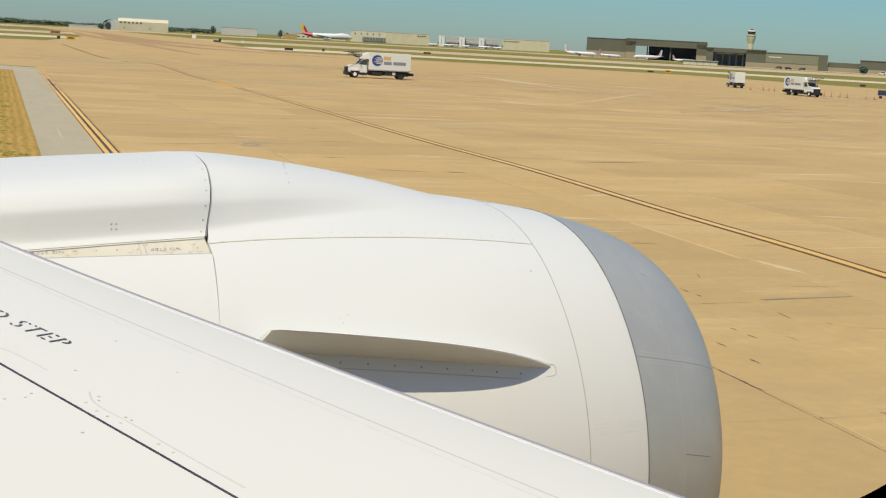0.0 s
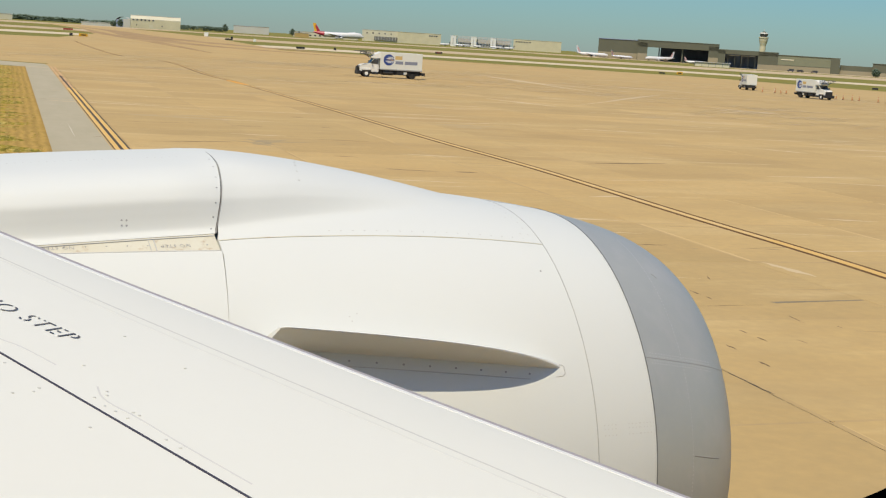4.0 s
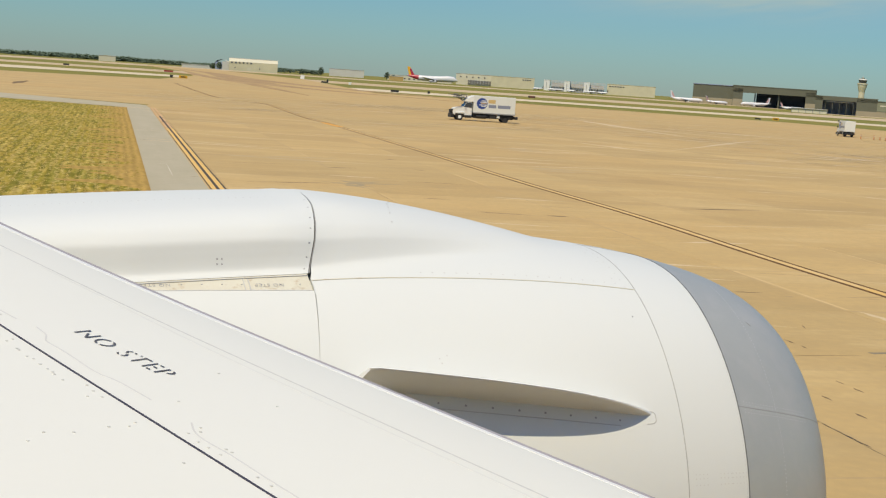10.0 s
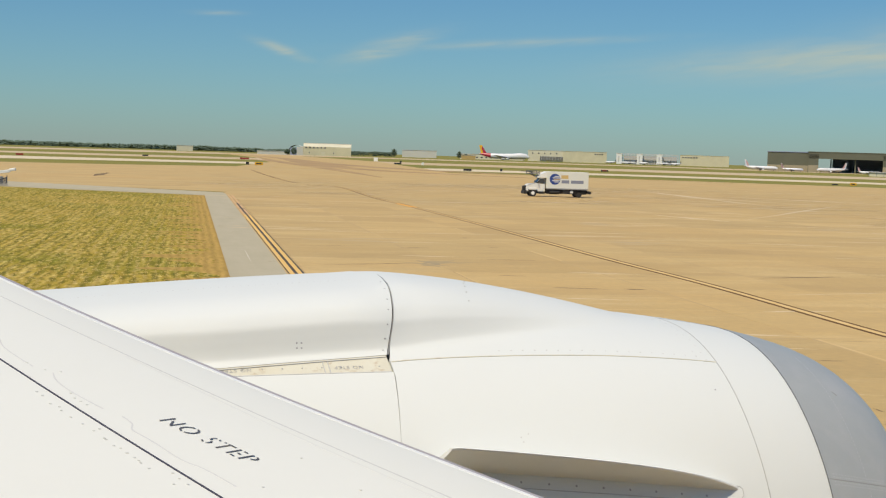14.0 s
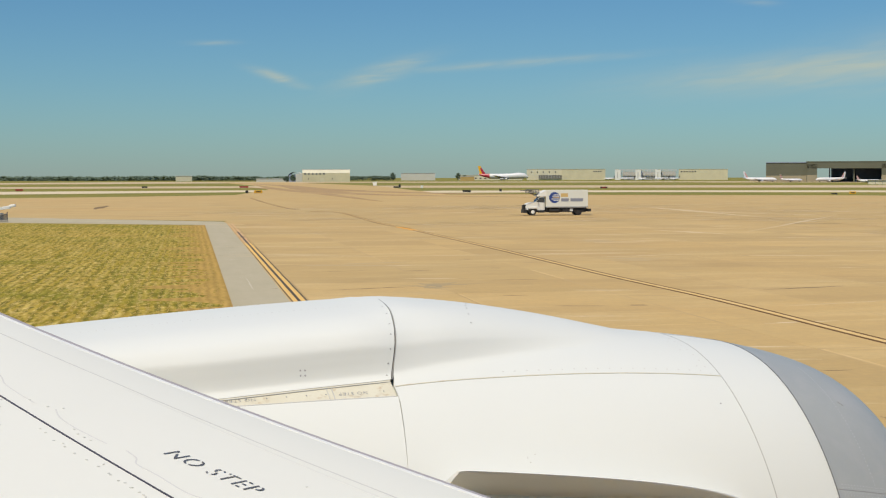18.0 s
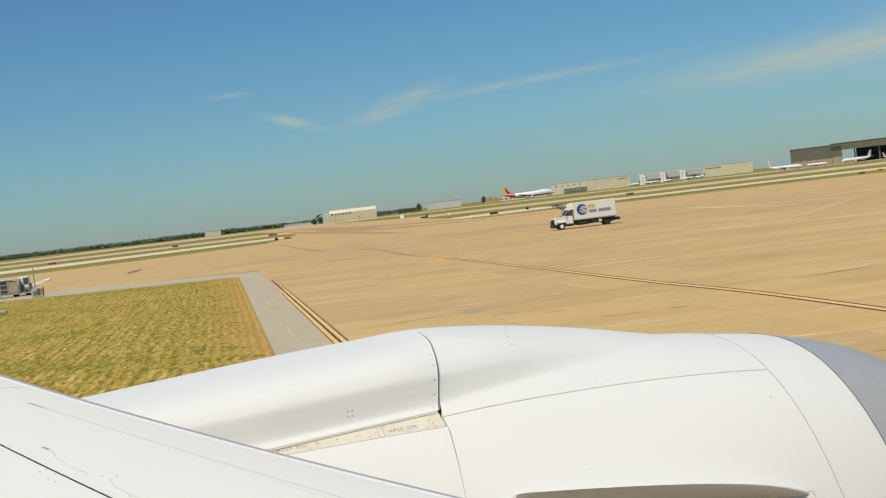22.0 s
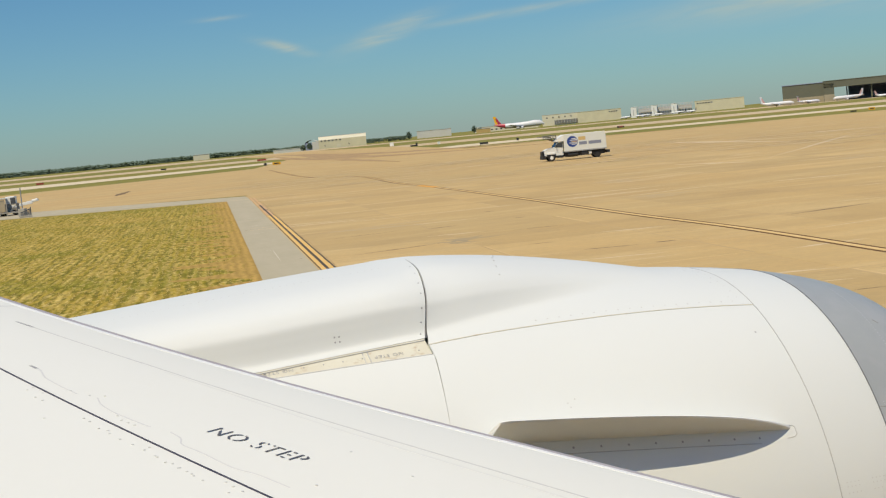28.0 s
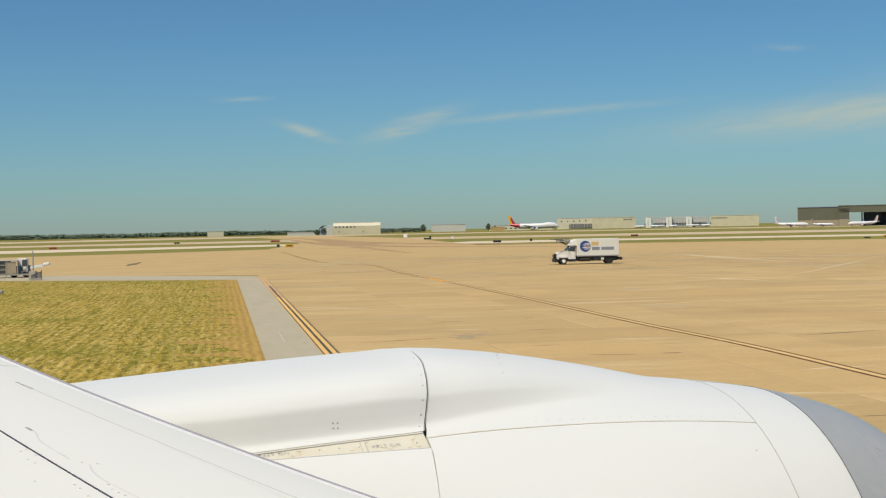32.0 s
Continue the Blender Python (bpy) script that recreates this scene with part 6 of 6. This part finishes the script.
def truck(x, y, rz, label, size=1.0):
    """A box truck, nose along +x, with a loading bridge over its cab."""
    t = thing("catering_truck", label, "truck", (x, y, 0.045), rz, "catering trucks")
    t.scale = (size, size, size)
    part("chassis", block(-4.2, 4.6, -0.45, 0.45, 0.72, 0.98, 0.03), UNDERBODY_BLACK, t)
    cargo = part("cargo_box", block(-4.1, 2.2, -1.22, 1.22, 1.22, 3.72, 0.04), TRUCK_BOX, t)
    for k in range(8):
        xx = -3.95 + k * 0.86
        for sy in (-1.232, 1.222):
            part("rib", block(xx, xx + 0.05, sy, sy + 0.01, 1.3, 3.65), TRUCK_BOX, cargo)
    for sy in (-1, 1):
        lay = lambda p: p if sy > 0 else -1.9 - p      # both sides read from left to right
        part("lower_rail", block(-4.12, 2.22, sy * 1.22 - 0.03, sy * 1.22 + 0.03, 1.14, 1.3), STEEL_GREY, cargo)
        # emblem and words as plain shapes
        bm = rod(bmesh.new(), (lay(0.95), sy * 1.225, 2.62), (lay(0.95), sy * 1.24, 2.62), 0.80, n=40)
        disc = part("emblem", bm, LOGO_BLUE, cargo, "round blue emblem with pale stripes")
        for k, (w0, w1, z) in enumerate(((-0.1, 0.62, 3.02), (-0.35, 0.72, 2.82), (-0.2, 0.76, 2.62), (-0.45, 0.74, 2.42), (-0.15, 0.62, 2.22))):
            part("stripe", block(*sorted((lay(0.95 - w1), lay(0.95 - w0))), sy * 1.243 - 0.004, sy * 1.243 + 0.004, z - 0.05, z + 0.05), LOGO_GOLD if k == 2 else SIGN_WHITE, disc)
        part("lettering", block(*sorted((lay(-1.05), lay(0.02))), sy * 1.228 - 0.006, sy * 1.228 + 0.006, 2.72, 3.24), LOGO_GOLD, cargo, "plain gold bar of lettering")
        for k in range(2):
            x0, x1 = ((-0.05, -1.2), (-1.45, -3.35))[k]
            part("lettering", block(*sorted((lay(x0), lay(x1))), sy * 1.228 - 0.006, sy * 1.228 + 0.006, 2.05, 2.5), LOGO_GREY, cargo, "plain grey bar of lettering")
    bm = prism([(2.2, -1.18), (2.2, 1.18), (3.55, 1.0), (3.55, -1.0)], 2.78, 3.68)
    for v in bm.verts:
        if v.co.x > 3 and v.co.z > 3:
            v.co.z -= 0.7
    part("fairing", bm, TRUCK_WHITE, cargo)
    # cab
    sec = [(2.35, 0.75), (2.35, 2.62), (2.5, 2.72), (3.1, 2.72), (3.62, 1.98), (4.75, 1.82), (5.12, 1.62), (5.18, 0.75)]
    bm = bmesh.new()
    lo = [bm.verts.new((px, -1.02 + 0.12 * (px > 4.9), pz)) for px, pz in sec]
    hi = [bm.verts.new((px, 1.02 - 0.12 * (px > 4.9), pz)) for px, pz in sec]
    bm.faces.new(lo)
    bm.faces.new(hi[::-1])
    for i in range(len(sec)):
        bm.faces.new((lo[i], hi[i], hi[(i + 1) % len(sec)], lo[(i + 1) % len(sec)]))
    bmesh.ops.recalc_face_normals(bm, faces=bm.faces)
    bmesh.ops.bevel(bm, geom=list(bm.edges), offset=0.05, segments=2, affect="EDGES")
    cab = part("cab", bm, TRUCK_WHITE, t)
    part("windscreen", blade([(3.16, -0.86, 2.66), (3.16, 0.86, 2.66), (3.63, 0.9, 2.04), (3.63, -0.9, 2.04)], 0.05, (0.81, 0, 0.59)), GLASS_DARK, cab)
    for sy in (-1, 1):
        part("side_window", blade([(2.42, sy * 1.03, 2.62), (3.12, sy * 1.03, 2.64), (3.60, sy * 1.03, 1.98), (2.42, sy * 1.03, 1.90)], 0.02, (0, 1, 0)), GLASS_DARK, cab)
        part("door_line", block(2.5, 2.52, sy * 1.025 - 0.005, sy * 1.025 + 0.005, 0.95, 2.0), LOGO_GREY, cab)
        part("mirror", block(3.42, 3.5, sy * 1.25 - 0.1, sy * 1.25 + 0.1, 1.95, 2.4, 0.03), SIGN_BLACK, cab)
        part("headlight", block(5.12, 5.2, sy * 0.7 - 0.16, sy * 0.7 + 0.16, 1.15, 1.4, 0.02), LAMP, cab)
        part("mudguard", block(3.55, 4.75, sy * 0.98 - 0.12, sy * 0.98 + 0.12, 0.98, 1.28, 0.06), TRUCK_WHITE, cab)
        # solid near-black blocks stand for the shadow inside the wheel wells
        part("well_shade", block(3.5, 4.82, sy * 0.95 - 0.1, sy * 0.95 + 0.1, 0.55, 1.02), UNDERBODY_BLACK, cab)
        part("rear_well_shade", block(-3.5, -1.9, sy * 0.98 - 0.1, sy * 0.98 + 0.1, 0.45, 1.2), UNDERBODY_BLACK, t)
        part("tool_box", block(-1.85, -1.4, sy * 1.0 - 0.1, sy * 1.0 + 0.1, 0.6, 1.0, 0.02), TRUCK_WHITE, t)
        part("step", block(2.4, 3.3, sy * 0.98 - 0.15, sy * 0.98 + 0.15, 0.42, 0.74), SIGN_BLACK, cab)
        part("side_skirt", block(-3.9, 2.2, sy * 0.96 - 0.02, sy * 0.96 + 0.02, 0.48, 1.14), UNDERBODY_BLACK, t)
        part("fuel_tank", rod(bmesh.new(), (0.2, sy * 0.85, 0.72), (1.7, sy * 0.85, 0.72), 0.32, n=14), SIGN_BLACK, t)
        part("battery_box", block(-1.3, -0.3, sy * 0.9 - 0.25, sy * 0.9 + 0.25, 0.5, 1.1, 0.03), SIGN_BLACK, t)
    part("grille", block(5.10, 5.24, -0.82, 0.82, 0.85, 1.58, 0.03), SIGN_BLACK, cab)
    part("bumper", block(5.0, 5.5, -1.15, 1.15, 0.35, 0.88, 0.05), SIGN_BLACK, t)
    part("guard_bar", block(5.4, 5.5, -0.6, 0.6, 0.75, 1.5, 0.03), SIGN_BLACK, t)
    part("tail_lift", block(-4.6, -4.15, -1.1, 1.1, 0.55, 0.95, 0.02), SIGN_BLACK, t)
    # loading bridge ahead of the box
    bridge = part("loading_bridge", block(3.15, 4.9, -1.05, 1.05, 3.28, 3.38, 0.02), CAGE, t)
    for px in (3.3, 4.05, 4.8):
        for sy in (-1, 1):
            part("rail_post", rod(bmesh.new(), (px, sy, 3.3), (px, sy, 3.78), 0.045, n=6), CAGE, bridge)
    for sy in (-1, 1):
        for z in (3.55, 3.78):
            part("rail", rod(bmesh.new(), (3.2, sy, z), (4.85, sy, z), 0.04, n=6), CAGE, bridge)
        part("side_arm", block(4.6, 5.7, sy * 1.0 - 0.04, sy * 1.0 + 0.04, 3.62, 3.72), CAGE, bridge)
        part("strut", rod(bmesh.new(), (2.6, sy * 0.9, 2.5), (4.3, sy * 0.9, 3.3), 0.06, n=6), CAGE, bridge)
    for wx, twin in ((4.15, False), (-2.7, True)):
        for sy in (-1, 1):
            w = 0.5 if twin else 0.28
            wheel = part("wheel", rod(bmesh.new(), (wx, sy * (1.08 - w), 0.5), (wx, sy * 1.08, 0.5), 0.5, n=28), TYRE, t)
            part("rim", rod(bmesh.new(), (wx, sy * 1.04, 0.5), (wx, sy * 1.10, 0.5), 0.31, 0.24, n=20), SIGN_WHITE if not twin else SIGN_BLACK, wheel)
    return t


truck(-15.0, 196.0, 197, "white catering box truck with a blue round emblem")
truck(54.6, 231.0, 293, "white catering box truck turning on the open apron", 0.86)
truck(50.4, 268.0, 92, "small white catering box truck parked by cones", 0.82)

# ---- equipment beside the grass ----
WEATHERED = mat("weathered_roof", (0.50, 0.49, 0.44), 0.7, vary=0.5, scale=1.2, tint=(0.34, 0.32, 0.27))
GSE_GREY = mat("gse_grey", (0.36, 0.33, 0.27), 0.6, vary=0.3, scale=1.5)
GSE_TAN = mat("gse_tan", (0.42, 0.34, 0.22), 0.7, vary=0.3, scale=1.0)
GSE_DARK = mat("gse_dark", (0.07, 0.075, 0.08), 0.6)
sh = thing("passenger_bridge", "weathered grey boarding bridge cab on posts", "boarding bridge", (-91.9, 169.3, 0.03), 28)
OLIVE = mat("gse_olive", (0.15, 0.14, 0.11), 0.7, vary=0.4, scale=1.2)
part("floor", block(-5.0, 1.6, -1.4, 1.4, 0.35, 0.55), GSE_GREY, sh)
part("cab_body", block(-5.0, -1.0, -1.3, 1.3, 0.55, 2.35, 0.05), OLIVE, sh)
part("end_panel", block(-1.6, -0.3, -1.38, -1.28, 0.6, 2.25), GSE_TAN, sh)
part("roof", block(-5.2, 0.0, -1.5, 1.5, 2.35, 2.5, 0.05), WEATHERED, sh)
for px in (-4.9, -3.8, -2.7, -1.7, -0.2):
    part("post", block(px, px + 0.14, -1.45, -1.3, 0.0, 2.4), GSE_GREY, sh)
for z in (1.1, 1.75):
    part("rail", block(-5.0, -1.6, -1.44, -1.36, z, z + 0.1), GSE_GREY, sh)
for px in (-4.6, 1.0):
    part("wheel", rod(bmesh.new(), (px, -1.2, 0.3), (px, -0.9, 0.3), 0.3, n=14), TYRE, sh)
    part("wheel", rod(bmesh.new(), (px, 0.9, 0.3), (px, 1.2, 0.3), 0.3, n=14), TYRE, sh)
part("leg", block(1.2, 1.55, -1.2, -0.85, 0.0, 1.7), GSE_DARK, sh)
part("leg_brace", rod(bmesh.new(), (1.4, -0.9, 1.7), (0.2, -0.9, 0.5), 0.08, n=6), GSE_GREY, sh)
loader = thing("belt_loader", "white belt loader with a raised conveyor arm", "loader", (-92.4, 171.3, 0.03), 18)
part("body", block(-1.6, 1.0, -1.0, 1.0, 0.5, 1.6, 0.06), GSE_GREY, loader)
part("cab", block(-0.5, 0.7, -0.95, 0.95, 1.45, 2.6, 0.08), SIGN_WHITE, loader)
part("cab_window", block(0.15, 0.75, -0.99, -0.6, 1.55, 2.45), GSE_DARK, loader)
arm = bmesh.new()
box(arm, 0, 2.9, -0.45, 0.45, -0.12, 0.30, 0.05)
box(arm, 2.85, 3.7, -0.42, 0.42, 0.02, 0.42, 0.12)
arm.transform(pose(0.2, -0.6, 1.05, 0, -9, 0))
conveyor = part("conveyor", arm, SIGN_WHITE, loader, "white conveyor arm")
belt = bmesh.new()
box(belt, 0.1, 3.5, -0.35, 0.35, 0.28, 0.31)
belt.transform(pose(0.2, -0.6, 1.05, 0, -9, 0))
part("belt", belt, GSE_DARK, conveyor)
for px in (-1.1, 0.6):
    for sy in (-0.9, 0.9):
        part("wheel", rod(bmesh.new(), (px, sy - 0.12, 0.38), (px, sy + 0.12, 0.38), 0.38, n=16), TYRE, loader)
pole = thing("marker_pole", "slim grey steel pole on a concrete foot", "pole", (-84.9, 160.2, 0.045))
part("shaft", rod(bmesh.new(), (0, 0, 0), (0, 0, 3.8), 0.09, 0.07, 10), STEEL_GREY, pole)
part("foot", block(-0.45, 0.45, -0.4, 0.4, 0, 1.1, 0.05), GSE_GREY, pole)
bar = thing("barrier_rack", "dark grey slatted chock rack on the pavement", "rack", (-83.3, 157.9, 0.045), 24)
for k in range(10):
    part("slat", block(-0.62 + k * 0.13, -0.54 + k * 0.13, -0.07, 0.07, 0.1, 0.55 + 0.05 * k), GSE_DARK, bar)
part("foot", block(-0.75, 0.75, -0.3, 0.3, 0, 0.25, 0.04), GSE_GREY, bar)
part("top_rail", rod(bmesh.new(), (-0.65, 0, 0.6), (0.68, 0, 1.08), 0.06, n=6), GSE_DARK, bar)
part("end_post", rod(bmesh.new(), (0.66, 0, 0.1), (0.66, 0, 1.3), 0.06, n=6), GSE_DARK, bar)
ch = thing("concrete_block", "grey concrete kerb block lying on grass", "block", (-68.3, 120.8, 0.05), 16)
part("body", block(-0.9, 0.9, -0.25, 0.25, 0, 0.42, 0.1), GSE_GREY, ch)
